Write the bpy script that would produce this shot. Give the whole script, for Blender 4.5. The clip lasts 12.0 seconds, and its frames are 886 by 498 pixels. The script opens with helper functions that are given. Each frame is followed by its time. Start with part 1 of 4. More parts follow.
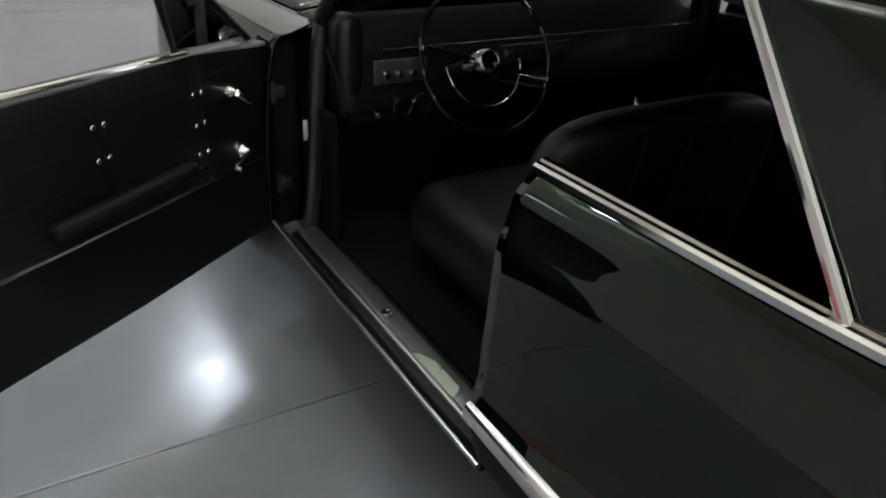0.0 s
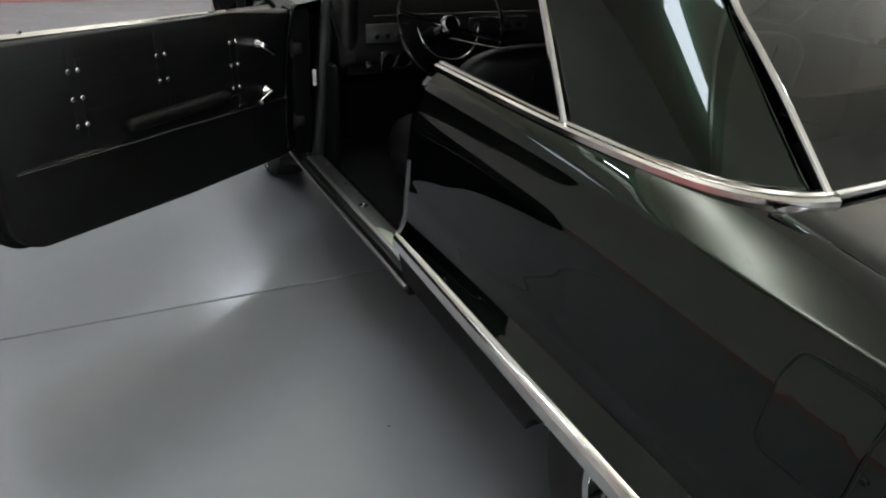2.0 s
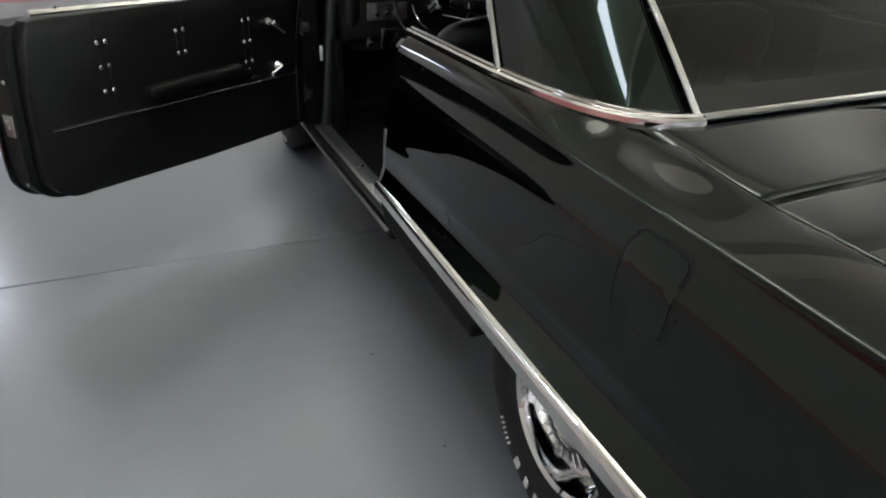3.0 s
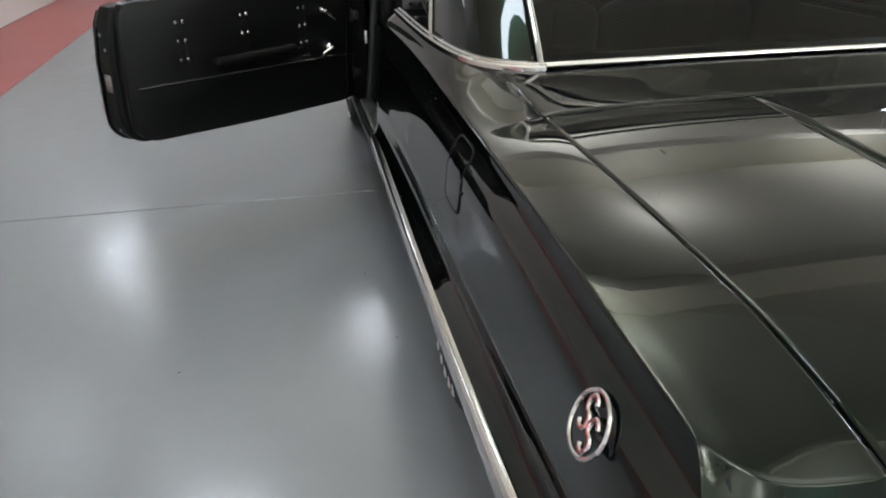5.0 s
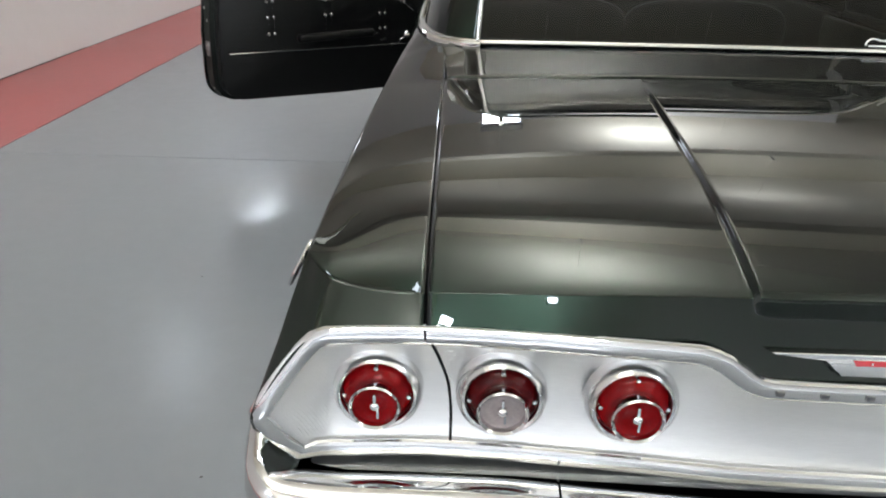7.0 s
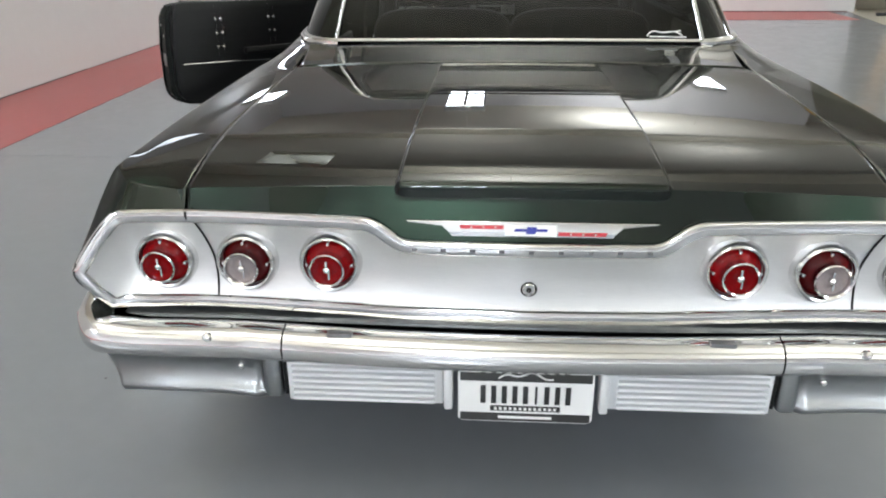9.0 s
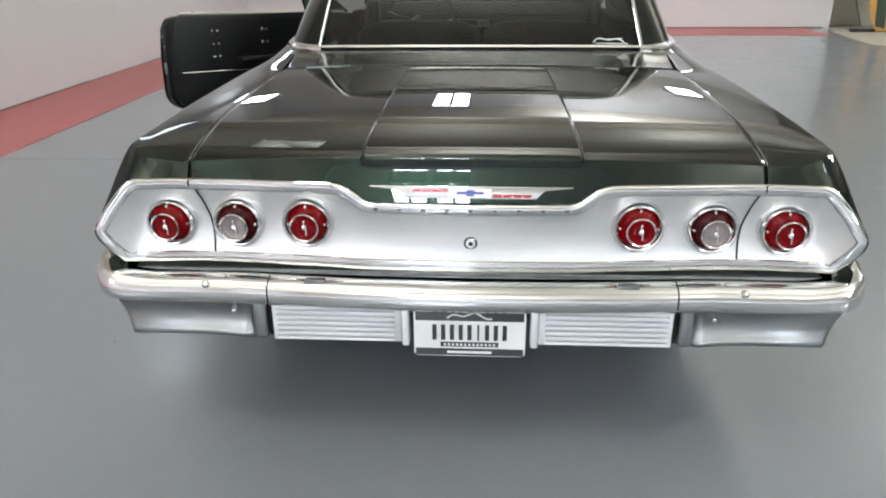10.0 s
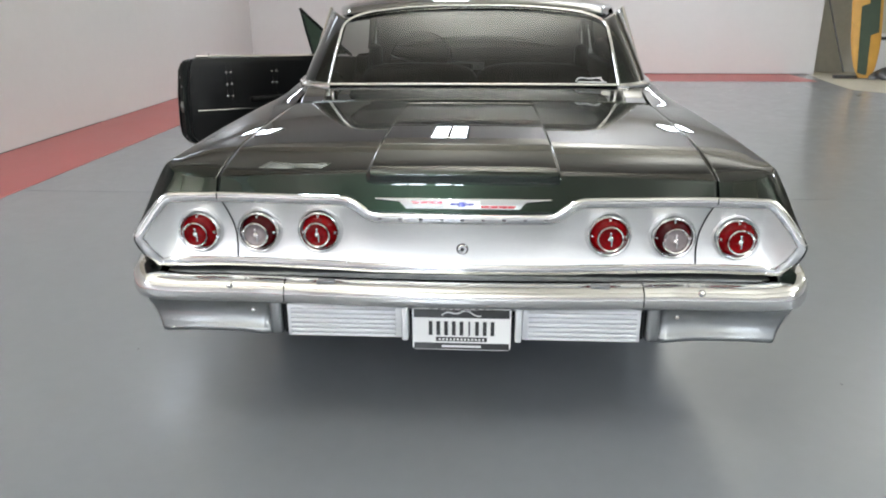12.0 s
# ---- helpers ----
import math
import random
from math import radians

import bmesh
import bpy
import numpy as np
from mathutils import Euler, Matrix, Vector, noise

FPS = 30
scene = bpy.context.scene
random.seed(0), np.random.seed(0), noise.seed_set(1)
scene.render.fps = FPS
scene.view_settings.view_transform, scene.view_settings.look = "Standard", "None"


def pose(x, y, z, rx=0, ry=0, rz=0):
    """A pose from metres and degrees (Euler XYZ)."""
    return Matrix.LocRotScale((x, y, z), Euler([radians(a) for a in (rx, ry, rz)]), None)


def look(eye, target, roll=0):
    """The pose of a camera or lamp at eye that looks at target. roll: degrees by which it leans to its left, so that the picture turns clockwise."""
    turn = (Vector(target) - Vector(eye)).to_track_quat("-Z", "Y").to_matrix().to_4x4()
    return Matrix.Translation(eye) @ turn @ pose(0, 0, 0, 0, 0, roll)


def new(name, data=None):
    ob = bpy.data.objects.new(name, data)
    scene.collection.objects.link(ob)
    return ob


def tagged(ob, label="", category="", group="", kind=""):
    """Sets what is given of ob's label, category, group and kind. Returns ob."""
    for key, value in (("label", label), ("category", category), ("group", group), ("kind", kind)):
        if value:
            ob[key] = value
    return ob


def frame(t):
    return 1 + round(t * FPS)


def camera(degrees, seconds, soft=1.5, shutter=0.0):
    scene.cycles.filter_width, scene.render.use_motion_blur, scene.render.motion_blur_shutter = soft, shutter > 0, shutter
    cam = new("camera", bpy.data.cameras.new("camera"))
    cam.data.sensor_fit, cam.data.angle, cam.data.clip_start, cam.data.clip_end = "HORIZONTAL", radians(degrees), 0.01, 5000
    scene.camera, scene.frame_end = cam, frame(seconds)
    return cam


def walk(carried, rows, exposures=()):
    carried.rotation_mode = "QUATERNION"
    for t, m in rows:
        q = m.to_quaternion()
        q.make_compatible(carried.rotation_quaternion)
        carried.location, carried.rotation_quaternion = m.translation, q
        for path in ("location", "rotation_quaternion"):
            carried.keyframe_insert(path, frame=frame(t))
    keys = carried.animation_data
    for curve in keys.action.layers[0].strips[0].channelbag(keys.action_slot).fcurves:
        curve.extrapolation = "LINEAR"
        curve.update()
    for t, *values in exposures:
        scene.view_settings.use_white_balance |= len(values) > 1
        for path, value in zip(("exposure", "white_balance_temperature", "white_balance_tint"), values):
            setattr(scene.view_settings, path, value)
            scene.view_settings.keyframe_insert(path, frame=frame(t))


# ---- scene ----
cam = camera(62.6, 12.0, soft=2.0)
PATH = [
    (0, (-1.593, 1.434, 1.424), (-0.678, 2.954, 0.499), 2.2),
    (0.5, (-1.631, 1.236, 1.431), (-0.749, 2.772, 0.502), 2.0),
    (1, (-1.608, 1.026, 1.405), (-0.801, 2.611, 0.49), 1.5),
    (1.5, (-1.629, 0.828, 1.406), (-0.84, 2.426, 0.499), 2.0),
    (2, (-1.685, 0.641, 1.395), (-0.88, 2.244, 0.511), 2.4),
    (2.5, (-1.673, 0.468, 1.392), (-0.912, 2.084, 0.492), 1.6),
    (3, (-1.617, 0.286, 1.367), (-0.922, 1.935, 0.475), 1.0),
    (3.2, (-1.615, 0.214, 1.369), (-0.929, 1.87, 0.482), 1.0),
    (5, (-1.291, -0.412, 1.377), (-0.917, 1.345, 0.497), -0.5),
    (5.5, (-1.209, -0.541, 1.371), (-0.923, 1.237, 0.5), -0.3),
    (6, (-1.084, -0.678, 1.392), (-0.901, 1.11, 0.514), 0.1),
    (6.5, (-0.858, -0.788, 1.377), (-0.823, 1.015, 0.51), 0.6),
    (7, (-0.692, -0.881, 1.358), (-0.744, 0.924, 0.499), 1.1),
    (7.5, (-0.541, -0.986, 1.354), (-0.626, 0.821, 0.5), 1.0),
    (9.3, (-0.047, -1.526, 1.363), (-0.167, 0.305, 0.568), -0.6),
    (9.5, (-0.031, -1.597, 1.368), (-0.138, 0.237, 0.577), -0.5),
    (10, (0.034, -1.784, 1.362), (-0.077, 0.062, 0.601), -0.4),
    (10.5, (0.106, -1.944, 1.352), (-0.031, -0.09, 0.615), -0.3),
    (11, (0.114, -2.047, 1.349), (-0.019, -0.187, 0.628), -0.4),
    (11.5, (0.079, -2.081, 1.349), (-0.034, -0.209, 0.653), -0.4),
    (12, (0.062, -2.078, 1.357), (-0.048, -0.189, 0.709), -0.2),
]
walk(cam, [(t, look(eye, target, roll)) for t, eye, target, roll in PATH], exposures=[(0, -0.18), (3, -0.2), (5, -0.06), (7.5, 0.0), (12, 0.03)])
PI = math.pi


# ---- light ----
world = bpy.data.worlds.new("world")
scene.world = world
world.use_nodes = True
wn = world.node_tree.nodes
sky = wn.new("ShaderNodeTexSky")
sky.sky_type, sky.sun_disc, sky.sun_elevation, sky.sun_rotation = "NISHITA", False, radians(40), radians(200)
world.node_tree.links.new(sky.outputs[0], wn["Background"].inputs[0])
wn["Background"].inputs[1].default_value = 0.06
LAMP_Z = 3.45
LAMP_WATT = 68.0
# place of each hanging fixture, its strength downwards and upwards, its length; some are only added fill, as at (-4.05,
# -4.6), (5.6, -6.2) and (7.0, 8.0)
LAMPS = [(-4.05, -4.6, 1.4, 0.6, 0.9), (-3.85, 9.8, 0.5, 0.2, 0.9), (-3.8, 5.9, 0.13, 0.15, 0.9), (-1.12, -7.6, 3.6, 1.8, 1.0), (-0.48, -7.6, 3.6, 1.8, 1.0),
         (-0.43, 8.0, 0.98, 0.6, 1.3), (5.6, -6.2, 5.6, 3.4, 0.9), (3.6, -1.4, 0.9, 1.3, 0.9), (3.6, 10.9, 0.7, 0.7, 0.9), (7.0, 3.0, 2.6, 1.6, 0.9),
         (7.0, 8.0, 1.6, 1.0, 0.9)]
# added lamps shining up to brighten the ceiling; no such fixtures are known
FILL_UPLIGHTS = [(2.2, 11.0, 2.0), (0.1, 3.5, 2.5), (3.0, 7.3, 0.7), (-1.6, -2.0, 3.0)]
for lx, ly, down, up, length in LAMPS:
    tube_light = bpy.data.lights.new("tube_light", "AREA")
    tube_light.shape, tube_light.size, tube_light.size_y = "RECTANGLE", 0.47, length
    tube_light.energy, tube_light.color = LAMP_WATT * down, (0.80, 0.88, 1.0)
    new("tube_light", tube_light).matrix_world = pose(lx, ly, LAMP_Z - 0.03)
    # unseen lamp on top of each fixture, added to brighten the ceiling
    ceiling_fill = bpy.data.lights.new("ceiling_fill", "AREA")
    ceiling_fill.shape, ceiling_fill.size, ceiling_fill.size_y = "RECTANGLE", 0.9, 1.3
    ceiling_fill.energy, ceiling_fill.color = LAMP_WATT * up * 1.3, (0.84, 0.895, 1.0)
    new("ceiling_fill", ceiling_fill).matrix_world = pose(lx, ly, LAMP_Z + 0.13, 180)
# lamp on the line of the door's shadow, high in an added bay
door_shadow_light = bpy.data.lights.new("door_shadow_light", "AREA")
door_shadow_light.shape, door_shadow_light.size, door_shadow_light.size_y = "RECTANGLE", 0.40, 1.0
door_shadow_light.energy, door_shadow_light.color = LAMP_WATT * 3.2, (0.80, 0.88, 1.0)
panel_light = bpy.data.lights.new("panel_light", "AREA")
panel_light.shape, panel_light.size, panel_light.size_y = "RECTANGLE", 0.50, 1.0
panel_light.energy, panel_light.color = LAMP_WATT * 0.5, (0.80, 0.88, 1.0)
new("panel_light", panel_light).matrix_world = pose(-1.62, 1.62, 5.07)
new("door_shadow_light", door_shadow_light).matrix_world = pose(-2.72, 7.15, 7.12)
for lx, ly, up in FILL_UPLIGHTS:
    ceiling_fill = bpy.data.lights.new("ceiling_fill", "AREA")
    ceiling_fill.shape, ceiling_fill.size, ceiling_fill.size_y = "RECTANGLE", 0.02, 0.15
    ceiling_fill.energy, ceiling_fill.color = LAMP_WATT * up, (0.84, 0.895, 1.0)
    new("ceiling_fill", ceiling_fill).matrix_world = pose(lx, ly, 4.22, 180)


# ---- materials ----
def nodes(name):
    m = bpy.data.materials.new(name)
    m.use_nodes = True
    nt = m.node_tree
    return m, nt, nt.nodes, nt.links, nt.nodes["Principled BSDF"]


def plain(name, color, rough=0.5, metal=0.0, coat=0.0, grain=0.0, scale=60.0, bump=0.0, spec=0.5, stretch=(1, 1, 1), spots=0.0, coat_rough=0.03, rvar=0.1):
    """Base colour with two scales of variation, and a fine bump."""
    m, nt, n, l, b = nodes(name)
    b.inputs["Metallic"].default_value = metal
    b.inputs["Specular IOR Level"].default_value = spec
    b.inputs["Coat Weight"].default_value = coat
    b.inputs["Coat Roughness"].default_value = coat_rough
    co = n.new("ShaderNodeTexCoord")
    mp = n.new("ShaderNodeMapping")
    mp.inputs["Scale"].default_value = stretch
    l.new(co.outputs["Object"], mp.inputs["Vector"])
    fine, broad = n.new("ShaderNodeTexNoise"), n.new("ShaderNodeTexNoise")
    fine.inputs["Scale"].default_value, broad.inputs["Scale"].default_value = scale, scale * 0.06
    fine.inputs["Detail"].default_value, broad.inputs["Detail"].default_value = 6, 4
    l.new(mp.outputs[0], fine.inputs["Vector"])
    l.new(mp.outputs[0], broad.inputs["Vector"])
    add = n.new("ShaderNodeMath")
    add.operation = "MULTIPLY_ADD"
    l.new(fine.outputs["Fac"], add.inputs[0])
    add.inputs[1].default_value = 0.5
    half = n.new("ShaderNodeMath")
    half.operation = "MULTIPLY"
    half.inputs[1].default_value = 0.5
    l.new(broad.outputs["Fac"], half.inputs[0])
    l.new(half.outputs[0], add.inputs[2])
    ramp = n.new("ShaderNodeMapRange")
    ramp.inputs["From Min"].default_value, ramp.inputs["From Max"].default_value = 0.2, 0.8
    ramp.inputs["To Min"].default_value, ramp.inputs["To Max"].default_value = 1 - grain, 1 + grain
    l.new(add.outputs[0], ramp.inputs["Value"])
    mul = n.new("ShaderNodeVectorMath")
    mul.operation = "SCALE"
    mul.inputs[0].default_value = color
    l.new(ramp.outputs[0], mul.inputs["Scale"])
    l.new(mul.outputs[0], b.inputs["Base Color"])
    rr = n.new("ShaderNodeMapRange")
    rr.inputs["From Min"].default_value, rr.inputs["From Max"].default_value = 0.1, 0.9
    rr.inputs["To Min"].default_value, rr.inputs["To Max"].default_value = max(0.0, rough * (1 - rvar)), min(1.0, rough * (1 + rvar))
    l.new(broad.outputs["Fac"], rr.inputs["Value"])
    l.new(rr.outputs[0], b.inputs["Roughness"])
    if bump:
        bp = n.new("ShaderNodeBump")
        bp.inputs["Strength"].default_value = bump
        bp.inputs["Distance"].default_value = 0.002
        l.new(fine.outputs["Fac"], bp.inputs["Height"])
        l.new(bp.outputs[0], b.inputs["Normal"])
    return m


def tinted_glass(name, tint, gloss=1.0):
    m, nt, n, l, b = nodes(name)
    n.remove(b)
    clear, shine, mix, fr = n.new("ShaderNodeBsdfTransparent"), n.new("ShaderNodeBsdfGlossy"), n.new("ShaderNodeMixShader"), n.new("ShaderNodeFresnel")
    clear.inputs[0].default_value = (*tint, 1)
    shine.inputs["Roughness"].default_value = 0.01
    fr.inputs["IOR"].default_value = 1.52
    l.new(fr.outputs[0], mix.inputs[0])
    l.new(clear.outputs[0], mix.inputs[1])
    l.new(shine.outputs[0], mix.inputs[2])
    l.new(mix.outputs[0], n["Material Output"].inputs[0])
    return m


PAINT = plain("dark_green_paint", (0.0050, 0.0108, 0.0068), rough=0.24, metal=0.96, coat=1.0, grain=0.03, scale=900, spec=0.3, coat_rough=0.01, rvar=0.03)
PAINT.node_tree.nodes["Principled BSDF"].inputs["Coat IOR"].default_value = 1.46
PAINT.node_tree.nodes["Principled BSDF"].inputs["Specular Tint"].default_value = (0.10, 0.15, 0.11, 1)
CHROME = plain("chrome", (0.70, 0.70, 0.70), rough=0.06, metal=1.0, grain=0.03, scale=30)
STEEL = plain("polished_trim", (0.70, 0.69, 0.67), rough=0.12, metal=1.0, grain=0.05, scale=80)
ALU = plain("brushed_aluminium", (0.725, 0.725, 0.72), rough=0.42, metal=1.0, grain=0.08, scale=600, bump=0.22, stretch=(0.02, 1, 1))
RIBALU = plain("cast_aluminium", (0.76, 0.77, 0.78), rough=0.45, metal=0.5, grain=0.06, scale=300, bump=0.1)
BLACK = plain("black_vinyl", (0.0046, 0.0046, 0.0044), rough=0.38, grain=0.2, scale=500, bump=0.35, spec=0.32)
DASHBLACK = plain("dash_vinyl", (0.0035, 0.0035, 0.0035), rough=0.58, grain=0.2, scale=400, bump=0.4, spec=0.16)
MATTE = plain("matte_black", (0.0030, 0.0031, 0.0030), rough=0.8, grain=0.3, scale=60, spec=0.05)
CARPET = plain("black_carpet", (0.005, 0.005, 0.005), rough=0.95, grain=0.4, scale=700, bump=0.8, spec=0.1)
DARKMETAL = plain("painted_jamb", (0.004, 0.0055, 0.0044), rough=0.5, coat=0.0, grain=0.3, scale=80, spec=0.2)
UNDER = plain("underbody_black", (0.008, 0.008, 0.008), rough=0.8, grain=0.3, scale=60, spec=0.2)
RUBBER = plain("tyre_rubber", (0.018, 0.018, 0.018), rough=0.7, grain=0.2, scale=200, bump=0.2, spec=0.3)
WHITE = plain("white_letter_paint", (0.75, 0.74, 0.70), rough=0.6, grain=0.1, scale=100)
REDLENS = plain("red_lens", (0.150, 0.0008, 0.0018), rough=0.14, coat=0.20, spec=0.06, grain=0.45, scale=60, bump=0.25)
DEEPRED = plain("deep_red_lens", (0.045, 0.0005, 0.001), rough=0.25, coat=0.06, spec=0.12, grain=0.3, scale=260, bump=0.3)
CLEARLENS = plain("clear_lens", (0.22, 0.185, 0.18), rough=0.10, coat=0.9, grain=0.3, scale=200, bump=0.3)
GLASS = tinted_glass("tinted_glass", (0.26, 0.275, 0.265))
VENTGLASS = tinted_glass("vent_glass", (0.07, 0.11, 0.08))
FLOOR = plain("grey_epoxy_floor", (0.185, 0.197, 0.210), rough=0.45, coat=1.0, grain=0.05, scale=14, bump=0.03, spec=0.20, rvar=0.10, coat_rough=0.20)
fn = FLOOR.node_tree.nodes
fl = FLOOR.node_tree.links
wear, wear_range, wave = fn.new("ShaderNodeTexNoise"), fn.new("ShaderNodeMapRange"), fn.new("ShaderNodeBump")
wear.inputs["Scale"].default_value, wear.inputs["Detail"].default_value, wear.inputs["Roughness"].default_value = 5.0, 9, .68
wear.inputs["Distortion"].default_value = 1.2
for key, value in (("From Min", .32), ("From Max", .68), ("To Min", .14), ("To Max", .26)):
    wear_range.inputs[key].default_value = value
wave.inputs["Strength"].default_value, wave.inputs["Distance"].default_value = .10, .01
fl.new(fn["Texture Coordinate"].outputs["Object"], wear.inputs["Vector"])
fl.new(wear.outputs["Fac"], wear_range.inputs["Value"])
fl.new(wear.outputs["Fac"], wave.inputs["Height"])
fl.new(wear_range.outputs[0], fn["Principled BSDF"].inputs["Coat Roughness"])
fl.new(wave.outputs[0], fn["Principled BSDF"].inputs["Coat Normal"])
REDPAINT = plain("red_floor_paint", (0.34, 0.075, 0.070), rough=0.45, coat=0.15, grain=0.10, scale=14, bump=0.04, coat_rough=0.2)
JOINT = plain("joint_filler", (0.05, 0.045, 0.04), rough=0.9, grain=0.5, scale=30)
WALL = plain("white_wall_paint", (0.655, 0.64, 0.628), rough=0.6, grain=0.03, scale=12, bump=0.05)
CEIL = plain("ceiling_board", (0.73, 0.685, 0.56), rough=0.8, grain=0.04, scale=8)
CONCRETE = plain("bare_block_wall", (0.44, 0.42, 0.35), rough=0.85, grain=0.15, scale=10, bump=0.3)
PLATEWHITE = plain("plate_white", (0.78, 0.78, 0.77), rough=0.3, coat=0.5, grain=0.02, scale=40)
PLATEBLACK = plain("plate_black", (0.02, 0.02, 0.02), rough=0.35, coat=0.3, grain=0.1, scale=40)
ENAMELRED = plain("red_enamel", (0.42, 0.02, 0.03), rough=0.2, coat=1.0, grain=0.05, scale=100)
ENAMELBLUE = plain("blue_enamel", (0.02, 0.03, 0.30), rough=0.2, coat=1.0, grain=0.05, scale=100)


# ---- builders ----
def curve(xs, ys):
    """Smooth interpolation through a few fitted numbers."""
    xs, ys = np.array(xs, float), np.array(ys, float)
    h = np.diff(xs)
    d = np.diff(ys) / h
    m = np.zeros(len(xs))
    m[0], m[-1] = d[0], d[-1]
    for i in range(1, len(xs) - 1):
        m[i] = 0 if d[i - 1] * d[i] <= 0 else 2 * d[i - 1] * d[i] / (d[i - 1] + d[i])

    def f(x):
        x = min(max(x, xs[0]), xs[-1])
        i = min(int(np.searchsorted(xs, x, "right")) - 1, len(h) - 1)
        t = (x - xs[i]) / h[i]
        return float((1 + 2 * t) * (1 - t) ** 2 * ys[i] + t * (1 - t) ** 2 * h[i] * m[i] + t * t * (3 - 2 * t) * ys[i + 1] + t * t * (t - 1) * h[i] * m[i + 1])
    return f


def sheet(nu, nv, f, close_u=False):
    """A grid of points f(u, v), u and v from 0 to 1."""
    bm = bmesh.new()
    vs = [[bm.verts.new(f(i / nu, j / nv)) for j in range(nv + 1)] for i in range(nu if close_u else nu + 1)]
    for i in range(nu):
        a, b = vs[i], vs[(i + 1) % len(vs)]
        for j in range(nv):
            bm.faces.new((a[j], b[j], b[j + 1], a[j + 1]))
    return bm


def merge(*bms):
    out = bmesh.new()
    for b in bms:
        tmp = bpy.data.meshes.new("tmp")
        b.to_mesh(tmp)
        out.from_mesh(tmp)
        bpy.data.meshes.remove(tmp)
        b.free()
    return out


def box(cx, cy, cz, sx, sy, sz, bevel=0.0, m=None, seg=2):
    bm = bmesh.new()
    bmesh.ops.create_cube(bm, size=1, matrix=(m or Matrix()) @ Matrix.Translation((cx, cy, cz)) @ Matrix.Diagonal((sx, sy, sz, 1)))
    if bevel:
        bmesh.ops.bevel(bm, geom=bm.edges[:], offset=bevel, segments=seg, affect="EDGES", profile=0.5)
    return bm


def lathe(profile, n=40, m=None):
    """Turn (radius, height) pairs round z, then place by m."""
    m = m or Matrix()
    return sheet(n, len(profile) - 1, lambda u, v: m @ Vector((profile[round(v * (len(profile) - 1))][0] * math.cos(2 * PI * u), profile[round(v * (len(profile) - 1))][0] * math.sin(2 * PI * u), profile[round(v * (len(profile) - 1))][1])), close_u=True)


def tube(points, radius, n=10, closed=False, flat=1.0, up=(0, 0, 1)):
    """A bar of round or flattened section along points."""
    pts = [Vector(p) for p in points]
    bm = bmesh.new()
    rings = []
    k = len(pts)
    for i, p in enumerate(pts):
        a = pts[(i - 1) % k] if closed or i else p
        b = pts[(i + 1) % k] if closed or i < k - 1 else p
        t = (b - a).normalized()
        s = t.cross(Vector(up))
        if s.length < 1e-4:
            s = t.cross(Vector((1, 0, 0)))
        s.normalize()
        w = s.cross(t)
        r = radius[i] if isinstance(radius, (list, tuple)) else radius
        rings.append([bm.verts.new(p + s * (r * math.cos(2 * PI * j / n)) + w * (r * flat * math.sin(2 * PI * j / n))) for j in range(n)])
    for i in range(k if closed else k - 1):
        a, b = rings[i], rings[(i + 1) % k]
        for j in range(n):
            bm.faces.new((a[j], a[(j + 1) % n], b[(j + 1) % n], b[j]))
    if not closed:
        bm.faces.new(rings[0][::-1])
        bm.faces.new(rings[-1])
    return bm


def sweep(path, profile, closed_profile=True):
    """A section given by profile(i) -> list of points, for each step of the path."""
    bm = bmesh.new()
    rings = [[bm.verts.new(p) for p in profile(i)] for i in path]
    for a, b in zip(rings, rings[1:]):
        n = len(a)
        for j in range(n if closed_profile else n - 1):
            bm.faces.new((a[j], a[(j + 1) % n], b[(j + 1) % n], b[j]))
    if closed_profile:
        bm.faces.new(rings[0][::-1])
        bm.faces.new(rings[-1])
    return bm


def prism(outline, depth, m=None, bevel=0.0):
    """A flat outline in x, y, given depth along -z, placed by m."""
    m = m or Matrix()
    bm = bmesh.new()
    top = [bm.verts.new(m @ Vector((x, y, 0))) for x, y in outline]
    bot = [bm.verts.new(m @ Vector((x, y, -depth))) for x, y in outline]
    ft = bm.faces.new(top)
    bm.faces.new(bot[::-1])
    k = len(outline)
    for i in range(k):
        bm.faces.new((top[(i + 1) % k], top[i], bot[i], bot[(i + 1) % k]))
    if bevel:
        bmesh.ops.bevel(bm, geom=ft.edges[:], offset=bevel, segments=2, affect="EDGES", profile=0.5)
    return bm


def mirrored(bm):
    out = bm.copy()
    for v in out.verts:
        v.co.x = -v.co.x
    bmesh.ops.reverse_faces(out, faces=out.faces[:])
    return out


def part(name, bm, material, parent=None, label="", thick=0.0, angle=35, kind="", fix=True):
    if fix:
        bmesh.ops.recalc_face_normals(bm, faces=bm.faces[:])
    me = bpy.data.meshes.new(name)
    bm.to_mesh(me)
    bm.free()
    me.materials.append(material)
    me.shade_smooth()
    me.set_sharp_from_angle(angle=radians(angle))
    ob = new(name, me)
    if parent:
        ob.parent = parent
    if thick:
        s = ob.modifiers.new("thickness", "SOLIDIFY")
        s.thickness, s.offset = thick, -1
    return tagged(ob, label=label, kind=kind)


def both(name, bm, material, parent, label="", thick=0.0, angle=35):
    """The same part on both sides of the car."""
    r = mirrored(bm)
    return part(name, bm, material, parent, label, thick, angle), part(name, r, material, parent, label, thick, angle)


# ---- the hall ----
X0, Y0, Y1, H = -4.45, -11.0, 12.3, 5.2


def slab(name, x0, x1, y0, y1, z0, z1, material, kind="structure", label="", bevel=0.0):
    return part(name, box((x0 + x1) / 2, (y0 + y1) / 2, (z0 + z1) / 2, x1 - x0, y1 - y0, z1 - z0, bevel), material, kind=kind, label=label)


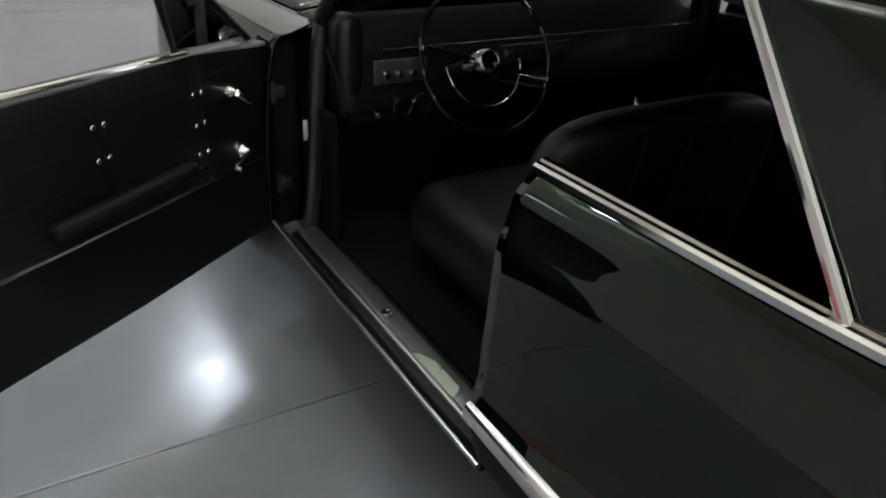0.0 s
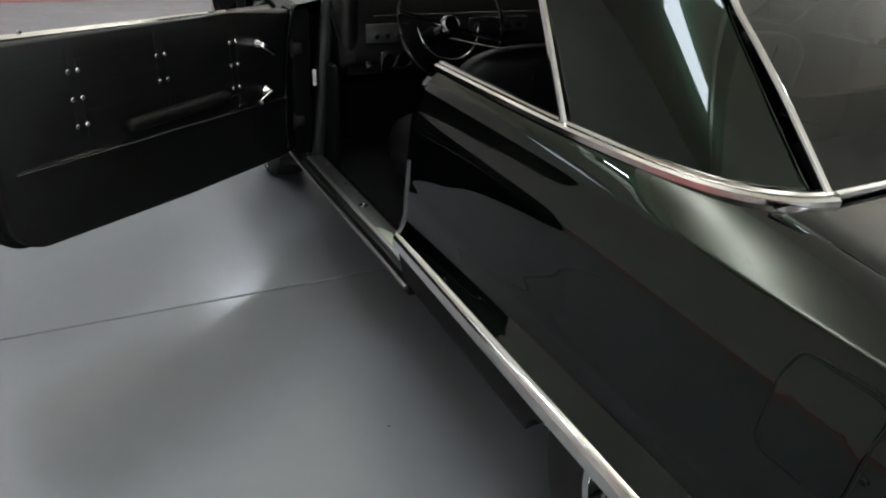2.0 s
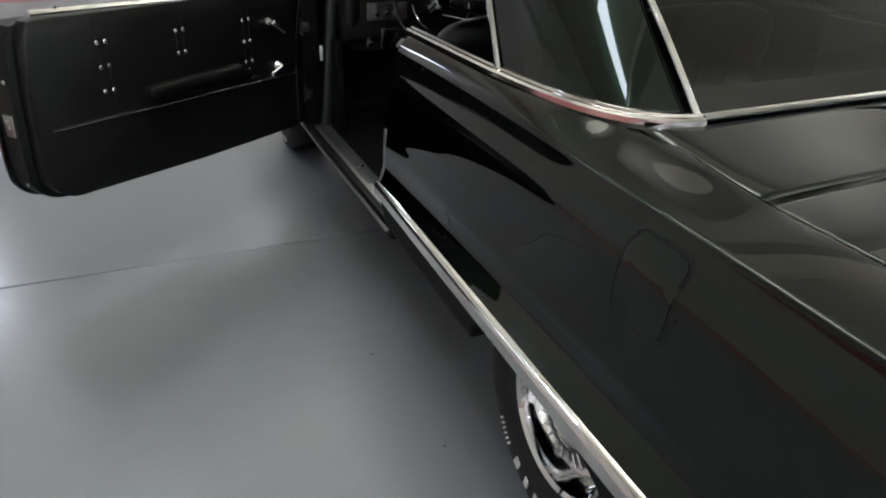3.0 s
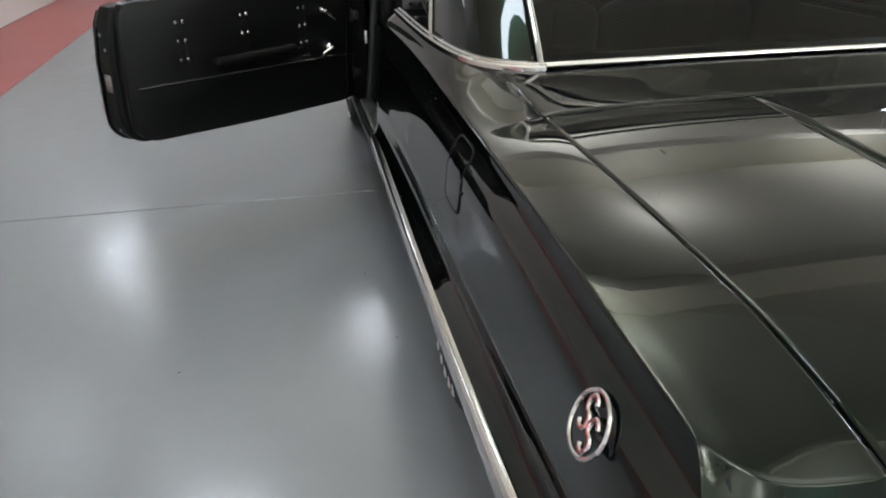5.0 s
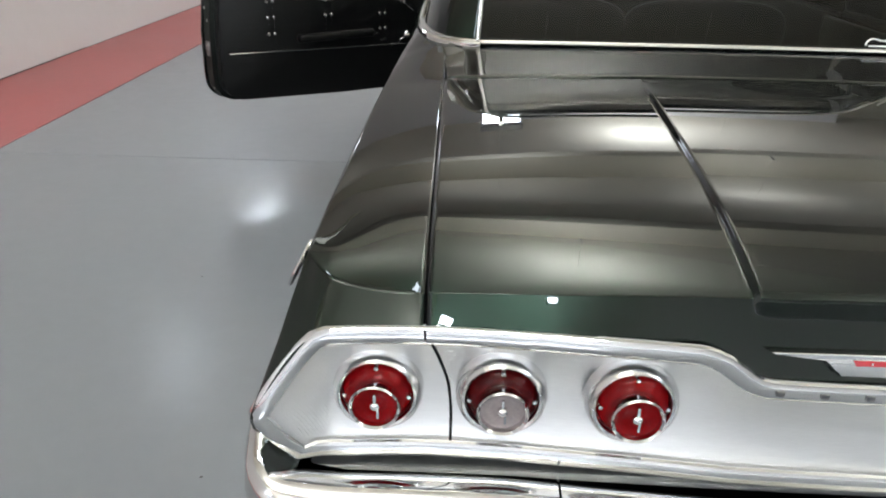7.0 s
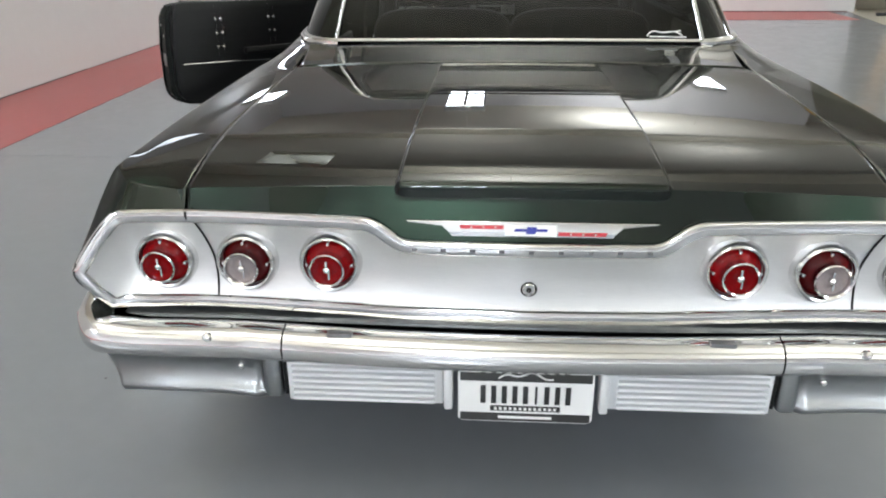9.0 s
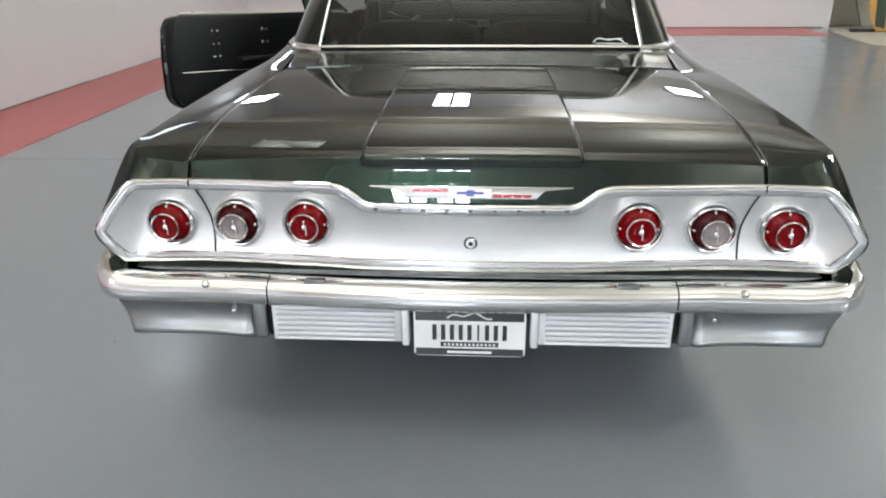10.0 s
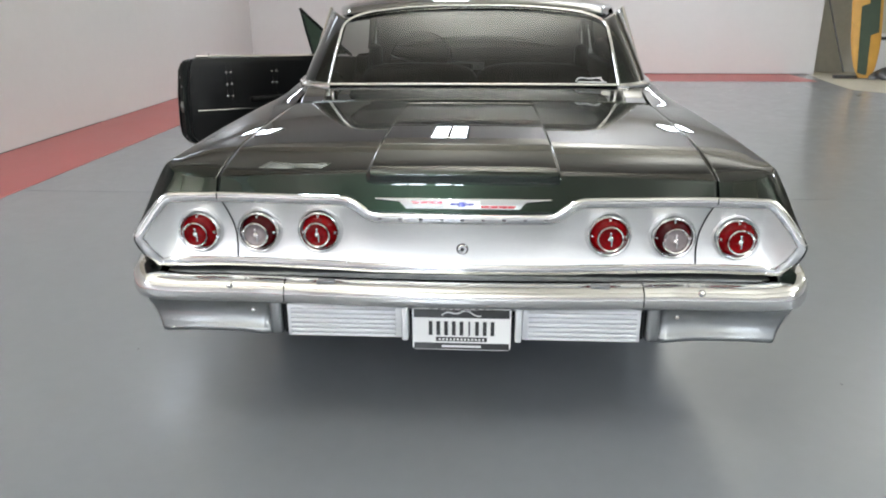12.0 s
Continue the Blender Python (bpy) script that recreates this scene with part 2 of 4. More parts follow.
JOINTS_Y = (-3.9, 3.09, 10.1)
g = 0.006
floor = slab("floor", X0 - 0.2, 13.0, Y0 - 0.2, 17.0, -0.12, -0.012, JOINT, label="smooth grey epoxy-painted concrete floor")
edges = [Y0 - 0.2, *JOINTS_Y, 17.0]
for a, b in zip(edges, edges[1:]):
    part("floor_slab", box((X0 + 13) / 2, (a + b) / 2, -0.006, 13 - X0, b - a - g, 0.012, 0.003, seg=1), FLOOR, floor)
part("red_stripe", merge(box(-3.945, (Y0 + 11.05) / 2, 0.002, 1.01, 11.05 - Y0, 0.004), box((-4.45 + 5.75) / 2, 11.675, 0.002, 10.2, 1.25, 0.004)), REDPAINT, floor, "red painted border along the walls")
slab("wall_west", X0 - 0.15, X0, Y0, Y1 + 0.15, 0, H, WALL, label="white painted wall")
slab("wall_north", X0, 6.2, Y1, Y1 + 0.15, 0, H, WALL, label="white painted partition wall")
slab("wall_south", X0 - 0.15, 13.0, Y0 - 0.15, Y0, 0, H, WALL, label="white painted wall")
slab("wall_east", 13.0, 13.15, Y0 - 0.15, 17.0, 0, H, WALL, label="white painted wall")
slab("wall_far", 6.25, 13.15, 12.84, 12.99, 0, H, CONCRETE, label="bare grey-brown block wall")
# made-up bay over a ceiling gap for that lamp, dulled in reflections
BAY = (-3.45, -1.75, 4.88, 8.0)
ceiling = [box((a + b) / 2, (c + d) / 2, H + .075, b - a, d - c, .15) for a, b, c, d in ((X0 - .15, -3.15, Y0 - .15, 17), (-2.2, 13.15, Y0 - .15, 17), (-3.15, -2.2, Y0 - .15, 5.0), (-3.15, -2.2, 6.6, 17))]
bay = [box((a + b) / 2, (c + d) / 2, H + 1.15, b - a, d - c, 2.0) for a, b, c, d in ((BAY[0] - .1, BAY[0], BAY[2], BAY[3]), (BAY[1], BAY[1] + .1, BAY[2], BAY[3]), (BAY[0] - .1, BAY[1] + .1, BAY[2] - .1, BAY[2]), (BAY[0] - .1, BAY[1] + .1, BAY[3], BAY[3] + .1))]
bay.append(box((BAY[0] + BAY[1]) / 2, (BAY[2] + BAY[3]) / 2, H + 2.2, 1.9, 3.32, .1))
part("ceiling", merge(*ceiling), CEIL, kind="structure", label="pale ceiling boards")
part("added_bay", merge(*bay), plain("bay_boards", (.27, .26, .21), .8, grain=.1, scale=8), kind="structure", label="added raised bay in the ceiling, dull boards")
for by in (-3.2, 0.8, 4.6, 8.4):
    slab("ceiling_beam", X0, 13.0, by, by + 0.25, H - 0.55, H, CEIL, label="pale boxed-in ceiling beam", bevel=0.01)

for sx, sy in ((-1.06, 2.186), (-1.006, 1.70), (-1.72, 1.65), (-1.35, .55), (-1.9, -.35), (-.95, -.75), (1.4, .4)):
    part("floor_speck", lathe([(.0001, .0008), (.0028, .0008), (.0042, 0)], 8, pose(sx, sy, 0)), JOINT, floor)
part("bare_patch", prism([(6.22, 12.83), (6.0, 11.6), (5.85, 10.6), (5.78, 9.8), (6.2, 9.3), (8.5, 8.4), (12.9, 7.2), (12.9, 12.83)], .004, Matrix.Translation((0, 0, .002))), plain("bare_concrete", (.36, .33, .26), .7, grain=.2, scale=6, bump=.1), floor, "bare tan concrete beyond the paint")
part("wall_foot", merge(box(.82, 12.297, .010, 10.54, .004, .014)), plain("dark_wall_foot", (.10, .03, .03), .8, grain=.4), floor)
# thin dark line along the foot of the west wall
part("wall_line", merge(box(-4.449, 5.0, .009, .004, 2.6, .009), box(-4.449, 8.6, .006, .003, 4.6, .006)), plain("dark_grey_line", (.10, .085, .08), .8, grain=.4), floor)

for i, (lx, ly, down, up, length) in enumerate(LAMPS):
    cl = new("ceiling_light")
    cl.location = (lx, ly, LAMP_Z)
    tagged(cl, "white metal fluorescent fixture on the ceiling, some of them added fill", "ceiling light", "ceiling lights")
    part("divider", box(0, 0, -0.04, 0.05, length + 0.02, 0.012), CEIL, cl)
    part("cable", tube([(0, 0, .1), (0, 0, 1.75)], .002, 6), CEIL, cl)
    part("housing", box(0, 0, 0.05, 0.53, length + 0.1, 0.10, 0.01), plain("housing_white", (0.7, 0.7, 0.68), 0.5) if i == 0 else bpy.data.materials["housing_white"], cl)
# made-up fixture round the lamp in the added bay
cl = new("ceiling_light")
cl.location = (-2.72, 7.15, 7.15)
tagged(cl, "long white tube fixture up in the added ceiling bay", "ceiling light", "ceiling lights")
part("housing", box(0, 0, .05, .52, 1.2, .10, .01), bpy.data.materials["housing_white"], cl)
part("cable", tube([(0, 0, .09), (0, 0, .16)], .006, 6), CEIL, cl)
cl = new("ceiling_light")
cl.location = (-1.62, 1.62, 5.1)
tagged(cl, "narrow white panel light flat on the ceiling", "ceiling light", "ceiling lights")
part("housing", box(0, 0, .05, .56, 1.06, .10, .01), bpy.data.materials["housing_white"], cl)
part("divider", box(0, 0, -.008, .05, 1.0, .012), CEIL, cl)
# small made-up housings and cables for the added uplights
for lx, ly, up in FILL_UPLIGHTS:
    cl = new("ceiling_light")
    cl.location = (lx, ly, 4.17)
    tagged(cl, "slim white housing of an added ceiling fill lamp", "ceiling light", "ceiling lights")
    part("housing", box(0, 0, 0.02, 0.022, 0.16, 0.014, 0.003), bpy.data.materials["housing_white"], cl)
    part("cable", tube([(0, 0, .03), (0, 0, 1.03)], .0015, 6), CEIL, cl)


# ---- the car ----
car = new("car")
tagged(car, "dark green vintage two-door hardtop with open driver door", "car")

TAIL_Z = .882
# the border of the lamp panel runs level out to here, then falls to the tip
PANEL_BREAK, PANEL_FALL = .888, 1.32
crease_x = curve([0, .16, .32, .44, .60, .9, 1.3, 1.6, 2.0, 2.34], [.924, .924, .921, .919, .917, .913, .907, .904, .907, .915])
crease_z = curve([0, .04, .16, .24, .32, .44, .60, .9, 1.3, 1.6, 2.0, 2.34], [TAIL_Z, .885, .8905, .8950, .8995, .9052, .9108, .9185, .9255, .9305, .937, .944])
# the deck between the creases, drawn on as if it fell a little further towards the tail
deck_x = curve([0, .15, .3, .5, .9, 1.3], [.938, .934, .928, .921, .913, .907])
deck_z = curve([0, .15, .3, .5, .9, 1.3], [.852, .880, .896, .908, .922, .933])
center_z = curve([0, .05, .15, .3, .6, .9, 1.1, 1.34], [.872, .884, .899, .915, .935, .948, .955, .982])
rear_y = curve([0, .27, .50, .73, .79, .842, .88, .90, .915, .924], [.018, .020, .023, .033, .036, .038, .046, .064, .088, .105])
LID_FRONT, SEAM = 1.06, 0.742


def top_z(x, y):
    u = min(1.0, abs(x) / deck_x(y))
    return deck_z(y) + (center_z(y) - deck_z(y)) * (1 - u ** 2.4)


def roll_edge(y, y0, x):
    """Drop of the rear edge of the deck, longer and deeper towards the corners."""
    k = min(1.0, abs(x) / .76) ** 2
    d = max(0.0, 1 - (y - y0) / .26)
    return (.006 + .010 * k) * d ** 1.5


# shoulder: from the crease to the boot seam and the window trim
in_y = curve([0, 1.06, 1.2, 1.30, 1.42, 1.53, 1.7, 2.0, 2.34], [0, 1.06, 1.2, 1.335, 1.43, 1.53, 1.7, 2.0, 2.34])
in_x = curve([0, .5, 1.06, 1.2, 1.30, 1.42, 1.53, 1.7, 2.0, 2.34], [SEAM + .0018, SEAM + .005, SEAM + .011, .757, .757, .798, .824, .842, .855, .858])
in_z = curve([1.0, 1.2, 1.30, 1.42, 1.53, 2.34], [.951, .964, .974, .980, .984, .986])


def shoulder(u, v):
    y = 2.34 * u ** 1.25
    cx, cz = crease_x(y), crease_z(y)
    ix, iy = in_x(y), in_y(y)
    iz = in_z(max(1.0, y))
    t = v
    x = cx + (ix - cx) * t
    yy = y + (iy - y) * t
    ry = rear_y(x)
    yy = ry + yy * (2.34 - ry) / 2.34
    ys = rear_y(SEAM) + y * (2.34 - rear_y(SEAM)) / 2.34
    zs = top_z(ix, ys) - roll_edge(ys, rear_y(SEAM), ix)
    z = cz + (zs - cz) * (1 - (1 - t) ** 1.6)
    if y > 1.0:
        k = min(1, (y - 1.0) / 0.3)
        z = (1 - k) * z + k * (cz + (iz - cz) * (1 - (1 - t) ** 1.7))
    z -= .007 * max(0, 1 - (yy - ry) / .07) ** 2 * math.sin(PI * min(1, t)) ** .6
    return Vector((-x, yy, z))


# side panel: shares of its height below the crease, and how far it stands out there
SIDE_F = [0, .03, .06, .125, .2, .29, .45, .60, .735, .77, .84, .92, 1]
SIDE_ST = {2.34: [0, .002, .005, .013, .024, .029, .034, .038, .043, .043, .044, .052, .067],
           1.1: [0, .0015, .004, .015, .032, .038, .043, .048, .053, .052, .052, .070, .100],
           .3: [0, .001, .003, .010, .028, .040, .045, .048, .050, .049, .051, .064, .089],
           0: [0, .001, .003, .008, .017, .031, .052, .067, .067, .066, .067, .071, .076]}
SIDE_CUT = [curve(sorted(SIDE_ST), [SIDE_ST[k][i] for k in sorted(SIDE_ST)]) for i in range(len(SIDE_F))]
side_y = curve([.52, .60, .68, .74, .79, .83, .86, .875, TAIL_Z], [.03, .01, -.046, -.011, .021, .049, .076, .091, .105])
SIDE_LOW, TIP = .528, .56


def side_at(up, v):
    """The outer side, up from the tail to the door, v from the crease down."""
    y = 2.34 * up
    cz = crease_z(y)
    z = cz + (SIDE_LOW - cz) * v
    y0 = side_y(TAIL_Z + (SIDE_LOW - TAIL_Z) * v)
    yy = y0 + (2.34 - y0) * up
    return Vector((-(crease_x(y) + curve(SIDE_F, [c(max(0, yy)) for c in SIDE_CUT])(v)), yy, z))


def side(u, v):
    return side_at(u ** 1.25, v)


N_TOP, N_BEND, N_TIP, N_LOW = 24, 8, 26, 34


def quarter_section(u):
    """One cross section: from the boot seam over the rounded crease down to the moulding."""
    y = 2.34 * u ** 1.25
    r = .006 + .005 * u
    vt, vs = r / (crease_x(y) - in_x(y)), r / (crease_z(y) - SIDE_LOW)
    a, c, b = shoulder(u, vt), shoulder(u, 0), side(u, vs)
    pts = [shoulder(u, 1 + (vt - 1) * i / N_TOP) for i in range(N_TOP)]
    pts += [a * (1 - t) ** 2 + c * 2 * t * (1 - t) + b * t * t for t in (i / N_BEND for i in range(N_BEND))]
    pts += [side(u, vs + (TIP - vs) * i / N_TIP) for i in range(N_TIP)]
    return pts + [side(u, TIP + (1 - TIP) * i / N_LOW) for i in range(N_LOW + 1)]


def quarter_tail(first):
    """Rounded tail of the quarter, from the rear edge of its top down to the border of the lamp panel."""
    n = N_TOP + N_BEND
    tip = first[n + N_TIP]
    cols = []
    for i in range(n):
        f, top = i / n, first[i]
        if f < .66:
            bx_ = SEAM + .002 + (PANEL_BREAK - .002 - SEAM) * f / .66
            bot = Vector((-bx_, border_y(bx_) - .002, .808))
        else:
            k = (f - .66) / .34
            bx_ = PANEL_BREAK + (-tip.x - PANEL_BREAK) * k
            bot = Vector((-bx_, (border_y(PANEL_BREAK) - .002) * (1 - k) + tip.y * k, .808 + (tip.z - .808) * k ** PANEL_FALL))
        e = 1.01 - .25 * min(1, max(0, (f - .5) / .4))
        cols.append([Vector((top.x + (bot.x - top.x) * v, top.y + (bot.y - top.y) * v ** e, top.z + (bot.z - top.z) * v)) for v in (j / N_TIP for j in range(N_TIP + 1))])
    return cols + [first[n:n + N_TIP + 1]]


mould_x = curve([0, .3, .5, 1.0, 1.4, 2.34], [1.018, 1.028, 1.027, 1.022, 1.014, .992])


def lower(u, v):
    y = .03 + (2.34 - .03) * u
    d = (y - 1.34) / .30
    low = .375 + .095 * max(0, (.9 - y) / .87) ** .8 if abs(d) >= 1 else .375 + .12 * math.sqrt(1 - d * d) ** .8
    z = .525 + (low - .525) * v
    k = (.525 - z) / .15
    return Vector((-(mould_x(y) - .016 - .026 * k ** 1.5), y, z))


both("lower_panel", sheet(90, 8, lower), UNDER, car, thick=0.012)
both("wheel_house", sheet(24, 4, lambda u, v: Vector((-.95 + .33 * v, 1.34 + .33 * math.cos(PI * u), .36 + .19 * math.sin(PI * u)))), UNDER, car, thick=0.004)


# bright side moulding
def mould_at(y):
    z, x = .514, mould_x(y)
    return [Vector((-x + a, y, z + b)) for a, b in ((.020, .023), (.009, .021), (.004, .016), (0, .010), (-.001, -.014), (.004, -.019), (.020, -.020))]


both("side_moulding", sweep(np.linspace(.03, 2.335, 50), mould_at), STEEL, car, "bright side moulding")

# boot lid with raised middle
rib_w = curve([0, .3, 1.06], [.282, .272, .250])


def lid_x(u):
    """Across the lid, with the columns gathered at the edges of the raised middle."""
    s = 2 * u - 1
    return math.copysign(float(np.interp(abs(s), [0, .36, .64, 1], [0, .32, .41, 1])), s) * (SEAM - .0022)


def rib_s(x, y):
    s = min(1, max(0, (rib_w(y) + .006 - abs(x)) / .012))
    return s * s * (3 - 2 * s) * min(1, max(0, (LID_FRONT - y) / .2))


def lid_top(u, v):
    x = lid_x(u)
    ry = rear_y(abs(x))
    y = ry + (LID_FRONT - ry) * v ** 1.5
    x *= 1 + .016 * y
    z = top_z(x, y) - roll_edge(y, ry, x)
    z += .011 * rib_s(x, y)
    return Vector((x, y, z))


border_y = curve([0, .26, .43, .73, .885, .988], [-.032, -.024, -.008, .012, .002, -.040])


def panel_top(x):
    x = abs(x)
    if x <= .248:
        return .762
    if x >= .356:
        return .810
    t = (x - .248) / .108
    return .762 + .048 * (t - .12 * math.sin(2 * PI * t) )


def lid_rear(u, v):
    """Rear face of the lid; the raised middle ends on it with rounded corners."""
    x = lid_x(u)
    p = lid_top(u, 0)
    lift = rib_s(p.x, p.y)
    zt = p.z - .011 * lift
    z = zt + (panel_top(x) - .004 - zt) * v ** 1.25
    drop = zt - z
    slope = .34 + .10 * min(1, max(0, (abs(x) - .36) / .20))
    reach = .017 - .011 * max(0, 1 - (rib_w(0) + .012 - abs(x)) / .045) ** 2
    t = min(1, max(0, (reach + .012 - drop) / .024))
    lip = lift * t * t * (3 - 2 * t)
    full = max(.03, zt - panel_top(x) + .004)
    near = min(1, max(0, (abs(x) - .42) / .30)) ** 2
    deep = slope * full * (1 - near) + near * (p.y - border_y(abs(x)) + .002)
    return Vector((x, p.y - deep * (drop / full) ** 1.01 - .005 * lip * min(1, drop / .006), z + .011 * lip * max(0, 1 - drop / .02)))


boot_lid = part("boot_lid", merge(sheet(280, 70, lid_top), sheet(280, 30, lid_rear)), PAINT, car, "glossy dark green boot lid with raised middle", thick=0.004, angle=60)


def skin(rows):
    bm = bmesh.new()
    vs = [[bm.verts.new(p) for p in row] for row in rows]
    for a, b in zip(vs, vs[1:]):
        for j in range(len(a) - 1):
            bm.faces.new((a[j], b[j], b[j + 1], a[j + 1]))
    return bm


sections = [quarter_section(i / 100) for i in range(101)]
quarter = merge(skin(sections), skin(quarter_tail(sections[0])))
bmesh.ops.remove_doubles(quarter, verts=quarter.verts[:], dist=.0004)
both("quarter_panel", quarter, PAINT, car, "glossy dark green quarter panel", thick=0.004, angle=40)


def tail_return(u, v):
    """Closes the corner below the tip, between the side and the lamp panel."""
    z = .682 - .122 * v
    p = side_at(0, (TAIL_Z - z) / (TAIL_Z - SIDE_LOW))
    edge = .935 + (.988 - .935) * max(0, (z - .580) / .10) ** .9
    return p.lerp(Vector((-edge, border_y(edge) + .006, z)), u)


both("tail_return", sheet(6, 14, tail_return), PAINT, car, thick=0.003)

# panel behind the rear window
part("tulip_panel", sheet(60, 14, lambda u, v: Vector(((2 * u - 1) * (.757 + .028 * v), LID_FRONT + .0025 + (1.335 - LID_FRONT) * v, (top_z((2 * u - 1) * .757, LID_FRONT) * (1 - v) + .979 * v - .004 * math.sin(PI * v) - .004 * max(0, abs(2 * u - 1) - .95) / .05)))), PAINT, car, thick=0.004)
part("boot_channel", merge(box(0, .58, .78, 1.52, .96, .10), box(-.748, .57, .835, .05, .98, .05), box(.748, .57, .835, .05, .98, .05)), UNDER, car)

# rear panel
PANEL_X = 0.988


def panel_edges(x):
    a = abs(x)
    top, low = panel_top(x), .578
    if a > PANEL_BREAK:
        k = (a - PANEL_BREAK) / (PANEL_X - PANEL_BREAK)
        top = .810 - .128 * k ** PANEL_FALL
    if a > .865:
        low = .580 + .100 * max(0, (a - .935) / (PANEL_X - .935)) ** 1.1
    return top, low


def rear_panel(u, v):
    x = (2 * u - 1) * PANEL_X
    t, b = panel_edges(x)
    z = b + (t - b) * v
    a = abs(x)
    dish = (.016 + .016 * min(1, a / .4)) * math.sin(PI * min(1, max(0, v))) ** .7 * min(1, (PANEL_X - a) / .10)
    return Vector((x, border_y(a) + .004 + dish, z))


panel = part("rear_panel", sheet(150, 24, rear_panel), ALU, car, "brushed aluminium tail panel", thick=0.003, angle=60)


def border(us, top):
    pts = []
    for u in us:
        x = (2 * u - 1) * PANEL_X
        t, b = panel_edges(x)
        pts.append(Vector((x, border_y(abs(x)) - .002, (t - .014) if top else (b + .013))))
    return pts


loop = border(np.linspace(0.004, .996, 120), True) + border(np.linspace(.996, .004, 80), False)
part("panel_border", tube(loop, .0155, 12, closed=True, up=(0, 1, 0), flat=.5), CHROME, panel, "bright border moulding")


def panel_at(x, z, out=0.0):
    """A point on the hollow face of the tail panel."""
    t, b = panel_edges(x)
    v = min(1, max(0, (z - b) / (t - b)))
    p = rear_panel((x / PANEL_X + 1) / 2, v)
    return Vector((x, p.y - out, z))


joint_x = curve([.575, .63, .68, .74, .785, .81], [.701, .701, .705, .722, .738, .741])
for s in (-1, 1):
    part("panel_joint", tube([panel_at(s * joint_x(z), z, .0042) for z in np.linspace(.796, .592, 24)], .0024, 6), UNDER, panel)
    part("border_joint", tube([(s * .741, border_y(.741) - .0105, .8095), (s * .7405, border_y(.741) - .0112, .797), (s * .739, border_y(.741) - .004, .785)], .0018, 6), UNDER, panel)
    ridges = []
    for k in range(32):
        line = [(.850 + .0052 * k + .55 * (z - .70), z) for z in np.linspace(.60, .80, 22)]
        line = [(x, z) for x, z in line if .888 < x < .972 and panel_edges(x)[1] + .026 < z < panel_edges(x)[0] - .030]
        if len(line) > 2:
            ridges.append(tube([panel_at(s * x, z, .0032) for x, z in line], .0008, 4))
    part("end_ribs", merge(*ridges), ALU, panel, "fine slanting ribs")
LETTER = plain("dark_letter_metal", (.16, .16, .165), .3, .8, grain=.2, scale=80)
bar_x = [-.243 + .486 * i / 8 for i in range(9)]
for bx in bar_x:
    part("letter_bar", box(bx, border_y(abs(bx)) - .0110, .7485, .011, .003, .007, .0005), LETTER, panel, "small dark letter bar")
lock = part("boot_lock", merge(lathe([(.001, .010), (.012, .010), (.017, .006), (.019, 0)], 28, pose(0, -.009, .650, 90))), STEEL, panel, "round key lock")
part("keyhole", merge(lathe([(.001, .0115), (.005, .0115), (.006, .009)], 16, pose(0, -.0095, .650, 90)), lathe([(.0150, .0075), (.0165, .0085), (.018, .0065)], 28, pose(0, -.009, .650, 90))), UNDER, lock)

# emblem on the boot lid
EM = pose(0, -.0245, .792, 74)
em = part("emblem", prism([(-.262, .016), (.262, .016), (.255, .011), (.185, .008), (.165, -.016), (-.165, -.016), (-.185, .008), (-.255, .011)], .014, EM, .002), CHROME, car, "bright winged emblem")
UPF = Matrix.Translation((0, 0, .0015))
part("enamel_red", prism([(-.150, .008), (-.058, .008), (-.058, .000), (-.146, .000)], .003, EM @ UPF), ENAMELRED, em, "red enamel field")
part("enamel_red", prism([(.054, -.004), (.054, -.012), (.150, -.012), (.156, -.004)], .003, EM @ UPF), ENAMELRED, em, "red enamel field")
part("enamel_white", prism([(-.055, .010), (.051, .010), (.051, -.013), (-.055, -.013)], .003, EM @ UPF), PLATEWHITE, em, "white enamel field")
part("enamel_blue", prism([(-.034, .002), (-.010, .002), (-.010, .006), (.010, .006), (.010, .002), (.034, .002), (.031, -.004), (.008, -.004), (.008, -.009), (-.012, -.009), (-.012, -.004), (-.037, -.004)], .003, EM @ Matrix.Translation((0, 0, .003))), ENAMELBLUE, em, "blue enamel bar")
for k in range(3):
    part("emblem_dot", box(-.125 + .025 * k, .004, .002, .003, .003, .003, 0, EM), CHROME, em)
    part("emblem_dot", box(.080 + .025 * k, -.008, .002, .003, .003, .003, 0, EM), CHROME, em)


SATIN = plain("satin_bezel", (.74, .74, .735), .24, 1.0, grain=.05, scale=120)


